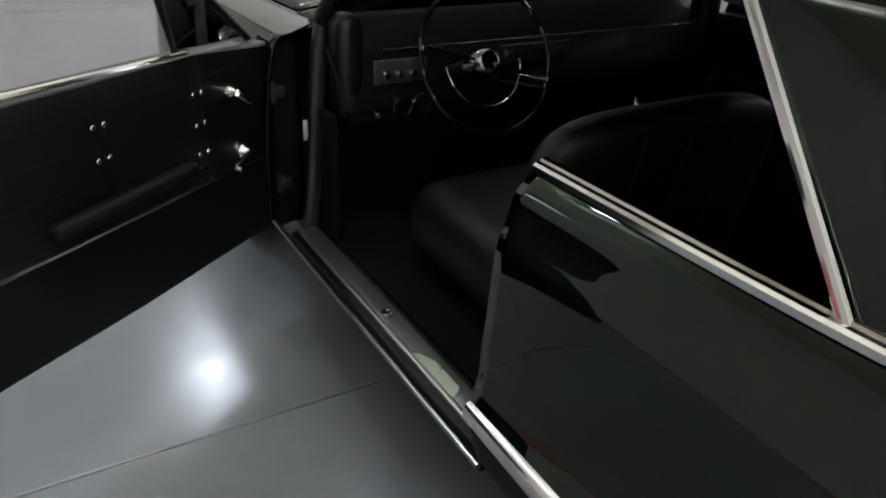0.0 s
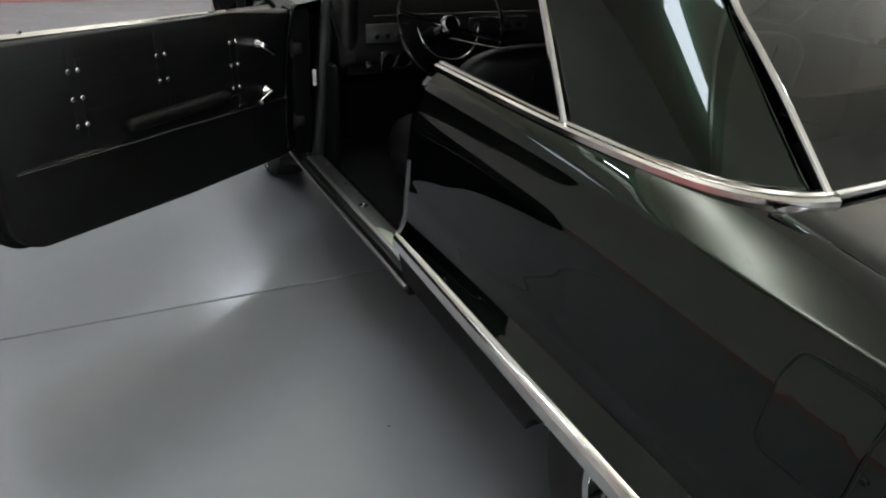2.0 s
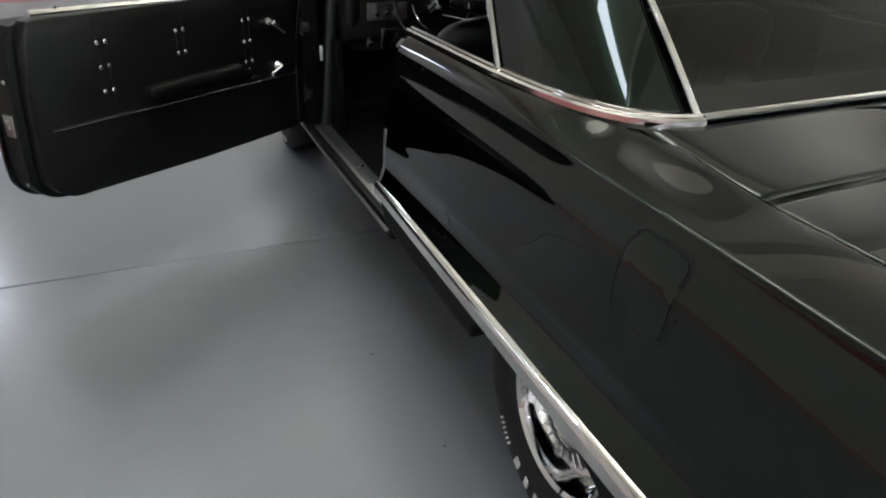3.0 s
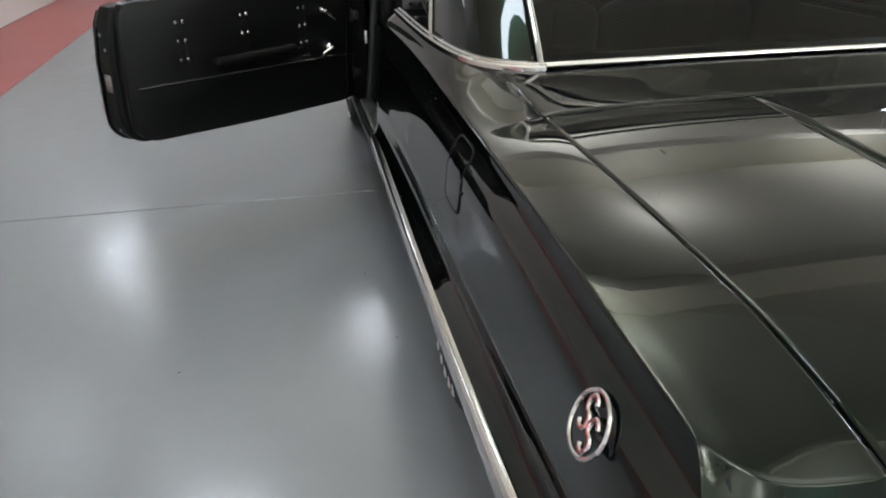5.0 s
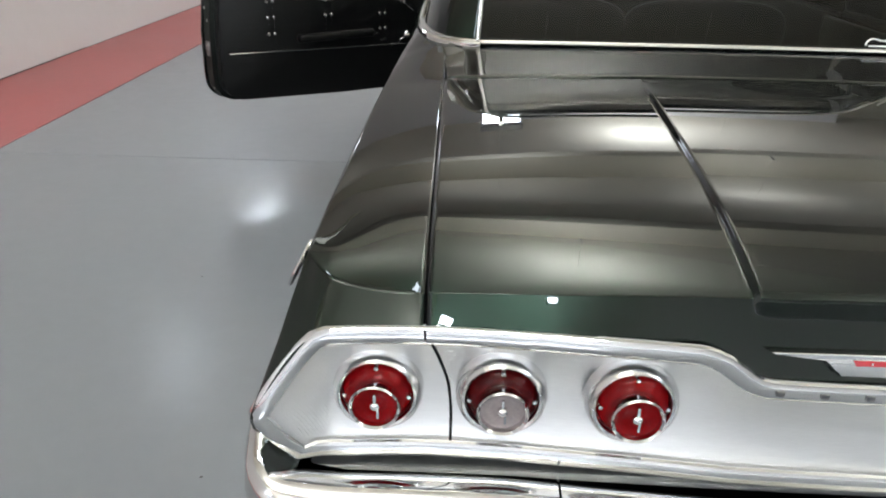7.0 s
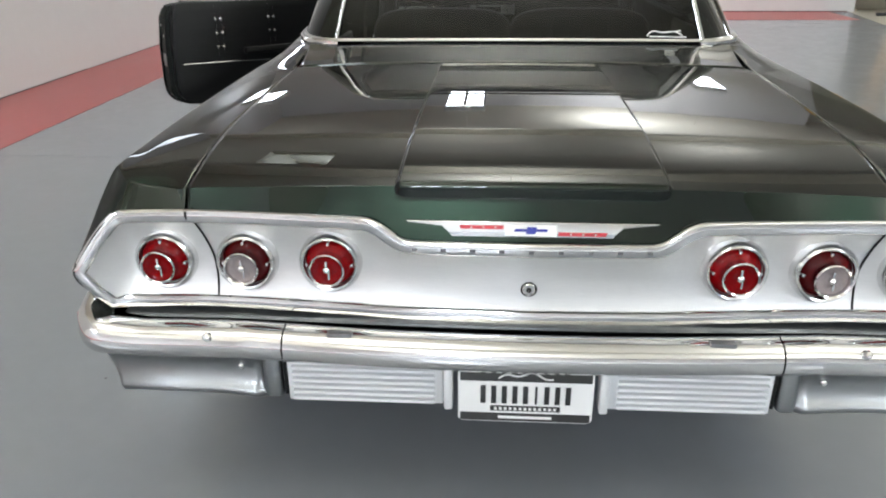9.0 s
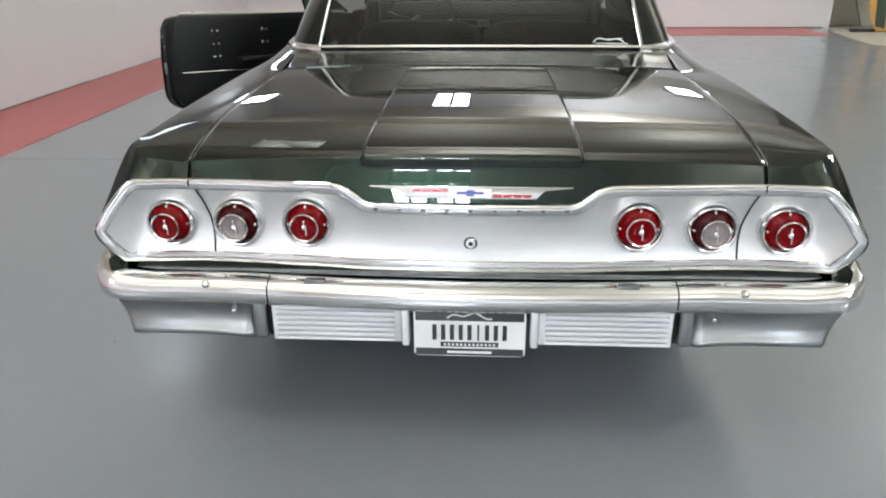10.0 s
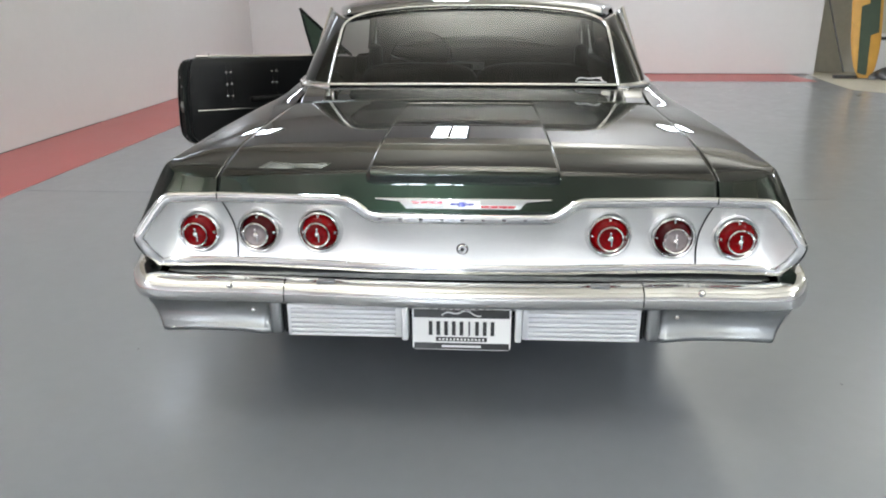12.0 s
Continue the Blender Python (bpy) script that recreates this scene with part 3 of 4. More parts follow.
# tail lamps
def tail_lamp(x, y, z, clear):
    lp = new("tail_lamp")
    lp.parent = car
    m = pose(0, 0, 0, 90)
    lp.location = (x, y, z)
    tagged(lp, "round red tail lamp in a chrome bezel" if not clear else "round tail lamp with clear middle lens")
    part("bezel", lathe([(.070, -.030), (.069, -.012), (.066, -.002), (.060, .004), (.056, .002), (.0545, -.006)], 48, m), SATIN, lp)
    part("lens", lathe([(.0555, -.014), (.053, -.006), (.046, .004), (.038, .010), (.030, .012)], 48, m), DEEPRED if clear else REDLENS, lp, "deep red outer lens")
    ring = part("inner_ring", lathe([(.0365, -.004), (.0375, .027), (.0385, .033), (.0365, .036), (.0335, .033), (.0325, .022)], 48, m), CHROME, lp)
    part("inner_lens", lathe([(.0335, .024), (.026, .020), (.014, .021), (.007, .024), (.0001, .025)], 40, m), CLEARLENS if clear else REDLENS, lp, "clear inner lens" if clear else "")
    part("centre_post", merge(lathe([(.0075, .018), (.0070, .031), (.004, .034), (.0001, .035)], 16, m), box(0, -.028, .010, .005, .006, .022, .0015), box(.004, -.027, -.014, .004, .004, .018, .001)), CHROME, ring)
    for a in (0, 90, 180):
        sx, sz = .049 * math.cos(radians(a)), .049 * math.sin(radians(a))
        part("screw", lathe([(.0035, -.004), (.0035, .0045), (.0001, .0055)], 10, Matrix.Translation((sx, 0, sz)) @ m), CHROME, lp)
    return lp


for s in (-1, 1):
    tail_lamp(s * .814, .018, .682, False)
    tail_lamp(s * .625, .010, .686, True)
    tail_lamp(s * .433, -.006, .694, False)


# rear bumper
def bump_profile(low):
    pr = [(.05, .546), (.0, .557), (-.030, .562), (-.056, .557), (-.074, .543), (-.082, .523), (-.080, .505), (-.071, .491)]
    return pr + ([(-.058, .482), (-.050, .477), (-.040, .474), (-.02, .473), (-.01, .473), (.0, .474), (.03, .478)] if not low else [(-.058, .486), (-.050, .478), (-.044, .455), (-.038, .425), (-.030, .396), (-.018, .385), (.03, .40)])


part("bumper_bar", sweep(np.linspace(-.531, .531, 40), lambda x: [Vector((x, y - .028 * (1 - (x / .62) ** 2), z)) for y, z in bump_profile(False)]), CHROME, car, "chrome rear bumper", angle=50)


def bumper_end(t):
    out = []
    if t < .72:
        x = .535 + (.948 - .535) * t / .72
        a = 0.0
        cx, cy = x, 0.0
    else:
        k = (t - .72) / .28
        a = k * PI * .5
        cx, cy = .948 + .054 * math.sin(a), .06 * (1 - math.cos(a)) + .16 * max(0, k - .55)
    kick = .046 * max(0, (t - .55) / .45) ** 1.6
    drop = 1 - .97 * min(1, max(0, (t - .65) / .30)) ** 1.2
    for y, z in bump_profile(False):
        d = -y
        zz = z + kick * (1 if z > .53 else .4)
        if z < .49:
            zz = .49 + (z - .49) * drop + kick * .4
        px = cx + (d * .45) * math.sin(a)
        py = -d * math.cos(a) + cy - .028 * max(0, 1 - (cx / .62) ** 2)
        out.append(Vector((-px, py, zz)))
    return out


ends = both("bumper_end", sweep(np.linspace(0, 1, 40), bumper_end), CHROME, car, "chrome bumper end wrapping round the corner", angle=50)
for e, s in zip(ends, (-1, 1)):
    part("bumper_bolt", lathe([(.011, 0), (.010, .006), (.006, .010), (.0001, .011)], 18, pose(s * .70, -.072, .544, 55)), STEEL, e)
    part("bumper_bolt", lathe([(.009, 0), (.008, .005), (.005, .008), (.0001, .009)], 18, pose(s * .648, -.030, .447, 84)), STEEL, e)
BLOCK_METAL = plain("dark_block", (.26, .26, .265), .3, .9, grain=.3)
# low darker block on top of the bumper, one on each side
for s in (-1, 1):
    for x0, w in ((.407, .055),):
        part("bumper_block", box(s * x0, -.052 - .026 * max(0, 1 - (x0 / .62) ** 2), .5580, w, .020, .011, .003), BLOCK_METAL, car, "small dark block on the bumper")
part("bumper_shelf", box(0, .045, .553, 1.84, .10, .02, .005), plain("shelf_metal", (.17, .175, .17), .36, .7, grain=.5, scale=30, bump=.2), car)
part("valance", box(0, .08, .47, 1.6, .08, .13, .01), UNDER, car)


def wing(u, v):
    """Lower skirt of the bumper end, hollow below the bar and flared at its foot."""
    zt = .486
    xe = 1.006 - .068 * v
    x = .585 + (xe - .585) * u
    low = .378 - .013 * min(1.2, abs(x - .765) / .17) ** 2.2
    z = zt + (low - zt) * v
    y = -.046 + .022 * math.sin(PI * min(1, v * 1.15)) ** .8 + .048 * max(0, (x - .78) / .25) ** 1.8 + .010 * max(0, v - .94) / .06
    y += .022 * max(0, .03 - (x - .585)) / .03
    return Vector((-x, y, z))


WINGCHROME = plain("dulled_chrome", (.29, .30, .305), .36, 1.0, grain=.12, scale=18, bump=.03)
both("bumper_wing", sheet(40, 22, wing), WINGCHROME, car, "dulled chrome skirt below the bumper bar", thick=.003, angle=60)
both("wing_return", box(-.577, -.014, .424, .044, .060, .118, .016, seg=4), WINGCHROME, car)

# ribbed inserts and plate
for s in (-1, 1):
    ins = part("ribbed_insert", box(s * .362, -.029, .420, .355, .03, .106, .004), RIBALU, car, "ribbed silver bumper insert")
    for k in range(6):
        part("rib", box(s * .365, -.050, .3795 + .0158 * k, .325, .016, .0085, .003), RIBALU, ins)
    part("insert_end", box(s * .172, -.045, .422, .020, .05, .105, .005), RIBALU, ins)
    # narrow black strip that draws the dark slit beside the insert
    part("insert_slit", box(s * .546, -.018, .424, .010, .04, .096, .003), UNDER, ins)
plate = part("display_plate", prism([(-.150, -.066), (-.142, -.074), (.142, -.074), (.150, -.066), (.150, .066), (.142, .074), (-.142, .074), (-.150, .066)], .004, pose(0, -.062, .412, 90), .001), PLATEWHITE, car, "black and white dealer plate with letter bars")
part("plate_band", prism([(-.145, .071), (.145, .071), (.145, .034), (-.145, .034)], .001, pose(0, -.0635, .412, 90)), PLATEBLACK, plate)
part("plate_band", prism([(-.145, -.050), (.145, -.050), (.145, -.071), (-.145, -.071)], .001, pose(0, -.0635, .412, 90)), PLATEBLACK, plate)
part("plate_band", prism([(-.078, -.030), (.078, -.030), (.078, -.044), (-.078, -.044)], .001, pose(0, -.0635, .412, 90)), PLATEBLACK, plate)
for k in range(9):
    part("letter_bar", box(-.094 + .0235 * k, -.0645, .412, .0115 if k != 5 else .005, .002, .046, .0005), PLATEBLACK, plate)
for k in range(13):
    part("small_letter_bar", box(-.066 + .011 * k, -.0645, .375, .006, .002, .006), PLATEWHITE, plate)
part("small_letter_bar", box(0, -.0645, .352, .12, .002, .006), PLATEWHITE, plate)
part("plate_swoosh", tube([(-.06 + .12 * t, -.0650, .455 + .012 * math.sin(PI * t) + .005 * math.sin(4 * PI * t)) for t in np.linspace(0, 1, 24)], .0018, 6), PLATEWHITE, plate)

# roof, rear pillars, glass
def sail(u, v):
    """Rear pillar panel: u from its front edge to the rear window, v upwards."""
    bx = curve([0, .3, .55, .8, 1], [.852, .840, .812, .755, .665])(u)
    by = curve([0, .3, .55, .8, 1], [1.770, 1.60, 1.475, 1.39, 1.352])(u)
    tx = curve([0, .3, .6, 1], [.783, .752, .710, .635])(u)
    ty = curve([0, .3, .6, 1], [2.063, 1.96, 1.83, 1.68])(u)
    tz = curve([0, .5, 1], [1.315, 1.300, 1.268])(u)
    x = bx + (tx - bx) * v ** (1 + .15 * min(1, 3 * u))
    return Vector((-x, by + (ty - by) * v, .982 + (tz - .982) * v))


both("rear_pillar", sheet(36, 24, sail), PAINT, car, thick=0.01, angle=60)


def roof_pt(u, v):
    """u across, v from the rear window's top to the windscreen."""
    s = 2 * u - 1
    y_r = 1.68 + .115 * (1 - abs(s) ** 2.6) + .42 * max(0, abs(s) - .86) / .14
    y = y_r + (3.18 - y_r) * v
    w = curve([0, .12, .3, 1], [.735, .762, .783, .72])(v)
    x = s * w
    crown = curve([0, .1, .3, .6, 1], [1.318, 1.352, 1.385, 1.392, 1.365])(v)
    edge = curve([0, .2, .6, 1], [1.270, 1.318, 1.330, 1.31])(v)
    return Vector((x, y, edge + (crown - edge) * (1 - abs(s) ** 2.6)))


part("roof", sheet(50, 40, roof_pt), PAINT, car, "glossy dark green hardtop roof", thick=0.012, angle=60)
part("headliner", sheet(20, 16, lambda u, v: roof_pt(.03 + .94 * u, .03 + .95 * v) - Vector((0, 0, .04))), BLACK, car, thick=0.006)


def rear_glass(u, v):
    s = 2 * u - 1
    b = Vector((s * .655, 1.335 + .012 * (1 - s * s), .983))
    t = Vector((s * .628, 1.68 + .115 * (1 - abs(s) ** 2.6), 1.268 + .050 * (1 - abs(s) ** 2.6)))
    p = b.lerp(t, v)
    n = Vector((0, -.63, .77))
    return p + n * (.016 * math.sin(PI * v) * (1 - .5 * s * s))


part("rear_window", sheet(40, 24, rear_glass), GLASS, car, "large tinted rear window")
trim_b = [rear_glass(u, 0) + Vector((0, -.006, .003)) for u in np.linspace(0, 1, 40)]


def side_trim(e):
    """Side and rounded upper corner of the window trim."""
    sx = -1 if e == 0 else 1
    pts = [rear_glass(e, v) + Vector((.010 * sx, -.004, .006)) for v in np.linspace(0, .80, 16)]
    a_, c_, b_ = pts[-1], rear_glass(e, 1) + Vector((.008 * sx, -.006, .008)), rear_glass(.09 if e == 0 else .91, 1) + Vector((0, -.008, .010))
    return pts + [a_ * (1 - t) ** 2 + c_ * 2 * t * (1 - t) + b_ * t * t for t in np.linspace(.1, 1, 10)]


trim_l, trim_r = side_trim(0), side_trim(1)
trim_t = [rear_glass(u, 1) + Vector((0, -.008, .010)) for u in np.linspace(.09, .91, 40)]
part("window_trim", tube(trim_b, .0105, 10, flat=.8), CHROME, car, "bright window trim")
part("window_trim", tube(trim_l, .0075, 10, flat=.8, up=(0, -1, 1)), CHROME, car)
part("window_trim", tube(trim_r, .0075, 10, flat=.8, up=(0, -1, 1)), CHROME, car)
part("window_trim", tube(trim_t, .0075, 10, flat=.8), CHROME, car)


# belt trim from the window corner along the pillar to the door
def belt(u):
    pts = [(.655, 1.330), (.70, 1.338), (.755, 1.372), (.800, 1.435), (.828, 1.53), (.846, 1.67), (.856, 1.83), (.860, 2.0), (.862, 2.34)]
    k = u * (len(pts) - 1)
    xs, ys = [p[0] for p in pts], [p[1] for p in pts]
    ii = list(range(len(pts)))
    return Vector((-curve(ii, xs)(k), curve(ii, ys)(k), .983 + .008 * u))


bp_ = [belt(u) for u in np.linspace(0, 1, 70)]


def belt_profile(i):
    p, q, r = bp_[max(0, i - 1)], bp_[i], bp_[min(69, i + 1)]
    t = (r - p).normalized()
    n = Vector((0, 0, 1)).cross(t)
    w = .024
    return [q + n * a + Vector((0, 0, b)) for a, b in ((w * .75, -.010), (w * .75, .001), (w * .5, .005), (w * .15, .006), (0, .010), (-w * .35, .011), (-w * .5, .008), (-w * .5, -.010))]


both("belt_trim", sweep(range(70), belt_profile), STEEL, car, "bright belt moulding", angle=25)
pillar_front = [sail(0, v) + Vector((-.002, .012, 0)) for v in np.linspace(0, 1, 24)]
both("pillar_trim", tube(pillar_front, .0095, 10, up=(1, 0, 0)), CHROME, car, "bright window pillar trim")


# line-drawn decal inside the corner of the rear window
def on_glass(u, v):
    return rear_glass(u, v) + Vector((0, -.004, .004))


decal = part("window_decal", tube([on_glass(.862 + .095 * t, .040 + .045 * math.sin(PI * t) ** .5 + .012 * math.sin(3 * PI * t)) for t in np.linspace(0, 1, 30)], .0028, 6), PLATEWHITE, car, "white line-drawn window decal")
part("decal_line", tube([on_glass(.868 + .100 * t, .035) for t in np.linspace(0, 1, 6)], .0028, 6), PLATEWHITE, decal)
part("decal_line", tube([on_glass(.895 + .060 * t, .075 + .02 * t) for t in np.linspace(0, 1, 6)], .002, 6), PLATEWHITE, decal)


# wheels
def wheel(x, y):
    side_ = -1 if x < 0 else 1
    w = new("wheel")
    w.parent = car
    w.matrix_basis = pose(x, y, .335, 0, 90 * side_, 0)
    tagged(w, "black tyre with white raised lettering and chrome rim")
    part("tyre", lathe([(.20, -.10), (.25, -.105), (.31, -.10), (.330, -.085), (.335, -.06), (.335, .06), (.330, .085), (.31, .10), (.26, .108), (.200, .104), (.176, .09)], 64), RUBBER, w)
    rim = part("rim", lathe([(.178, .088), (.183, .099), (.177, .104), (.168, .096), (.164, .068), (.150, .045), (.12, .050), (.085, .064), (.06, .080), (.035, .088), (.0001, .090)], 64), CHROME, w)
    part("hub_disc", lathe([(.115, .060), (.110, .066), (.078, .078), (.074, .074)], 48), PLATEBLACK, rim)
    for k in range(24):
        a = 2 * PI * k / 24
        part("spoke", box(.095, 0, .074, .036, .008, .008, .002, Matrix.Rotation(a, 4, "Z"), 1), CHROME, rim)
    for k in range(5):
        a = radians(150 + 11 * k)
        part("letter_bar", box(.272, 0, .1065, .034, .024 if k % 2 == 0 else .018, .004, .001, Matrix.Rotation(a, 4, "Z"), 1), WHITE, w)
    for k in range(6):
        a = radians(126 + 2.6 * k)
        part("small_letter_bar", box(.285, 0, .1055, .016, .006, .003, 0, Matrix.Rotation(a, 4, "Z"), 1), WHITE, w)
    return w


for wx, wy in ((-.80, 1.34), (.80, 1.34), (-.80, 4.36), (.80, 4.36)):
    wheel(wx, wy)
part("floor_pan", merge(box(0, 2.6, .30, 1.66, 3.6, .06, .02), box(0, .85, .38, 1.1, .9, .14, .03)), UNDER, car)

# sill
DARKTRIM = plain("dull_trim", (.30, .30, .29), .30, 1.0, grain=.25, scale=40)
sill = part("sill", box(-.890, 2.92, .342, .09, 1.14, .060, .012), DARKMETAL, car)
both("scuff_plate", merge(box(-.872, 2.95, .376, .052, 1.06, .006, .002)), plain("worn_sill_metal", (.17, .18, .175), .36, .75, grain=.30, scale=50, bump=.2), car, "worn bright sill plate")
both("scuff_edge", box(-.906, 2.95, .374, .015, 1.06, .014, .005), plain("satin_sill_edge", (.46, .46, .45), .34, .9, grain=.2, scale=50, bump=.1), car, "satin bright sill edge")
part("primer_patch", prism([(-.904, 2.715), (-.884, 2.700), (-.866, 2.655), (-.866, 2.545), (-.880, 2.530), (-.904, 2.520)], .003, Matrix.Translation((0, 0, .3795))), plain("pale_primer", (.42, .47, .36), .5, grain=.1), sill, "pale bare primer patch")
part("sill_screw", lathe([(.017, 0), (.016, .003), (.011, .004), (.010, .002), (.0001, .002)], 20, pose(-.875, 2.90, .380)), STEEL, sill)
for yy in (2.62, 3.12, 3.34):
    part("sill_screw", lathe([(.006, 0), (.005, .002), (.0001, .0025)], 12, pose(-.866, yy, .380)), STEEL, sill)
both("rocker_moulding", tube([(-.948 + .012 * t, 2.335 + 1.4 * t, .355 - .012 * t) for t in np.linspace(0, 1, 12)], .007, 8), DARKTRIM, car)
part("jamb_face", sheet(20, 4, lambda u, v: (lambda p: Vector((p.x + .012 + .10 * v, 2.328, p.z)))(side(1, u))), DARKMETAL, car, thick=.004)
part("jamb_foot", box(-.885, 2.33, .44, .10, .02, .16, .004), DARKMETAL, car)

# front end in plain form
both("front_fender", sheet(30, 20, lambda u, v: Vector((-(.902 + .068 * math.sin(v * PI * .5) ** .8), 3.568 + 1.695 * u, .970 - .02 * u - .58 * v ** 1.5 + (.2 * (1 - ((u - .42) / .26) ** 2) if abs(u - .42) < .26 and v > .7 else 0) * max(0, v - .7) / .3))), PAINT, car, thick=.006)
fender_end = curve([.70, .75, .81, .87, .903], [3.79, 3.71, 3.637, 3.579, 3.570])


def fender_top(u, v):
    x = .903 - .191 * u
    y0 = max(fender_end(x), 3.570)
    return Vector((-x, y0 + (5.25 - y0) * v ** 1.4, .970 + .004 * math.sin(PI * u) - .02 * v ** 1.4 - .012 * max(0, 1 - v / .012) ** 2))


both("fender_top", sheet(16, 60, fender_top), PAINT, car, thick=.004)
part("bonnet", sheet(24, 20, lambda u, v: Vector(((2 * u - 1) * .708, 3.945 + 1.305 * v, .976 + .035 * (1 - (2 * u - 1) ** 4) - .05 * v * v))), PAINT, car, thick=.006)
part("front_panel", box(0, 5.24, .66, 1.8, .06, .44, .02), PAINT, car)
pillar_l = curve([.37, .57, .80, .935, 1.08], [-.876, -.852, -.834, -.819, -.796])


def pillar_at(z):
    x = pillar_l(z)
    return [Vector((x + a, 3.50 + b, z)) for a, b in ((0, .03), (0, .004), (.006, -.002), (.022, -.006), (.040, -.002), (.046, .006), (.046, .03))]


both("door_pillar", sweep(np.linspace(.37, 1.05, 24), pillar_at), plain("jamb_paint", (.009, .012, .010), .40, 0, grain=.25, scale=40, bump=.15), car, "dark green painted door pillar")
both("windscreen_pillar", tube([(-.795, 3.50, 1.02), (-.775, 3.45, 1.10), (-.72, 3.20, 1.30)], .024, 12), DARKMETAL, car)
both("hinge_pillar", box(-.885, 3.66, .65, .08, .14, .60, .012), MATTE, car)
part("jamb_plate", box(-.862, 3.492, .70, .014, .006, .065, .002), RIBALU, car, "small jamb plate")
for dz in (.50, .80):
    part("door_hinge", merge(box(-.905, 3.60, dz, .04, .05, .045, .008), tube([(-.925, 3.59, dz - .035), (-.925, 3.59, dz + .035)], .009, 10)), plain("dull_zinc", (.007, .0065, .0045), .6, .3, grain=.5) if dz < .6 else bpy.data.materials["dull_zinc"], car)
part("windscreen", sheet(20, 10, lambda u, v: Vector(((2 * u - 1) * (.77 - .06 * v), 3.66 + .10 * (1 - (2 * u - 1) ** 2) - .48 * v, .955 + .36 * v))), GLASS, car)
part("cowl", sheet(30, 8, lambda u, v: Vector(((2 * u - 1) * .708, 3.70 + .24 * v, .968 + .030 * (1 - (2 * u - 1) ** 4)))), PAINT, car, thick=.004)

# interior
part("cabin_carpet", merge(box(0, 2.85, .336, 1.60, 1.75, .012), box(0, 3.1, .40, .30, 1.0, .14, .05)), CARPET, car)
part("firewall", box(0, 3.80, .60, 1.6, .04, .60), CARPET, car)
both("inner_side", box(-.80, 1.88, .63, .03, .90, .54, .01), BLACK, car)
part("parcel_shelf", box(0, 1.47, .935, 1.44, .34, .03, .01), BLACK, car)
part("rear_bulkhead", box(0, 1.56, .62, 1.56, .05, .60), BLACK, car)
dash = part("dashboard", merge(sheet(24, 14, lambda u, v: Vector(((2 * u - 1) * .79, 3.62 - .22 * math.sin(PI * min(1, v * 1.1) * .5), 1.00 - .24 * v + .015 * math.sin(PI * v))))), DASHBLACK, car, "black padded dashboard", thick=.02)
both("dash_end", box(-.745, 3.44, .90, .085, .11, .30, .036, seg=4), BLACK, car)
part("dash_lower", box(0, 3.50, .74, 1.50, .16, .06, .02), DASHBLACK, car)
both("kick_panel", box(-.80, 3.54, .55, .03, .26, .42, .01), CARPET, car)


def seat(x, y, w, back_y, top):
    st = new("front_seat" if y > 2.2 else "rear_seat")
    st.parent = car
    part("cushion", box(x, y - .03, .515, w, .58, .25, .105, seg=6), BLACK, st)
    hw, h = w / 2 + .015, top - .44

    def back_pt(u, v):
        c, s_ = math.cos(2 * PI * u), math.sin(2 * PI * u)
        r = .05 + .95 * (1 - (1 - v) ** 2)
        wide, deep = hw * max(0, 1 - r ** 14) ** .31, .075 * max(0, 1 - r ** 12) ** .5
        return Vector((x + wide * math.copysign(abs(c) ** .5, c), back_y + deep * math.copysign(abs(s_) ** .7, s_) - .10 * r, .44 + h * r))

    back = part("backrest", sheet(48, 28, back_pt, close_u=True), BLACK, st)
    for k in (-1, 0, 1):
        part("seat_pleat", tube([(x + k * .14, back_y - .072 - .10 * r - .003, .44 + h * r) for r in np.linspace(.3, .93, 8)], .003, 6), BLACK, back)
    return st


seat(-.35, 2.92, .70, 2.63, .990)
seat(.36, 2.92, .70, 2.63, .990)
seat(0, 1.95, 1.36, 1.76, .90)
part("seat_side_knob", lathe([(.010, 0), (.010, .012), (.0001, .014)], 14, pose(-.665, 2.72, .46, 0, -90)), CHROME, car)
part("belt_buckle", box(-.70, 2.36, .52, .05, .03, .07, .008), STEEL, car, "bright seat belt buckle")
part("seat_hinge", merge(box(-.668, 2.80, .50, .012, .05, .022, .004)), STEEL, car)

# passenger door, shut
pd = new("passenger_door")
pd.parent = car
part("door_skin", sheet(24, 24, lambda u, v: Vector((.915 + .07 * math.sin(PI * .5 * min(1, v * 1.3)) - .03 * max(0, v - .77), 2.345 + 1.25 * u, .95 - .58 * v))), PAINT, pd, thick=.004)
part("door_card", box(.835, 2.97, .66, .05, 1.24, .62, .015), BLACK, pd)
part("trim_strip", tube([(.806, 2.40, .64), (.806, 3.55, .62)], .007, 8), STEEL, pd)
part("side_glass", sheet(10, 6, lambda u, v: Vector((.835 - .10 * v, 1.83 + .27 * v + (3.42 - .18 * v - 1.83 - .27 * v) * u, .965 + .345 * v))), GLASS, pd)
part("arm_rest", box(.78, 2.95, .69, .06, .46, .05, .02, seg=3), BLACK, pd)
part("window_crank", lathe([(.020, 0), (.018, .012), (.010, .03), (.0001, .032)], 18, pose(.808, 3.40, .715, 0, -90)), CHROME, pd)
part("door_lever", tube([(.795, 3.60, .775), (.785, 3.64, .77), (.79, 3.70, .742)], [.007, .008, .006], 10), CHROME, pd)
part("quarter_card", box(.80, 2.05, .66, .03, .60, .60, .01), BLACK, car)

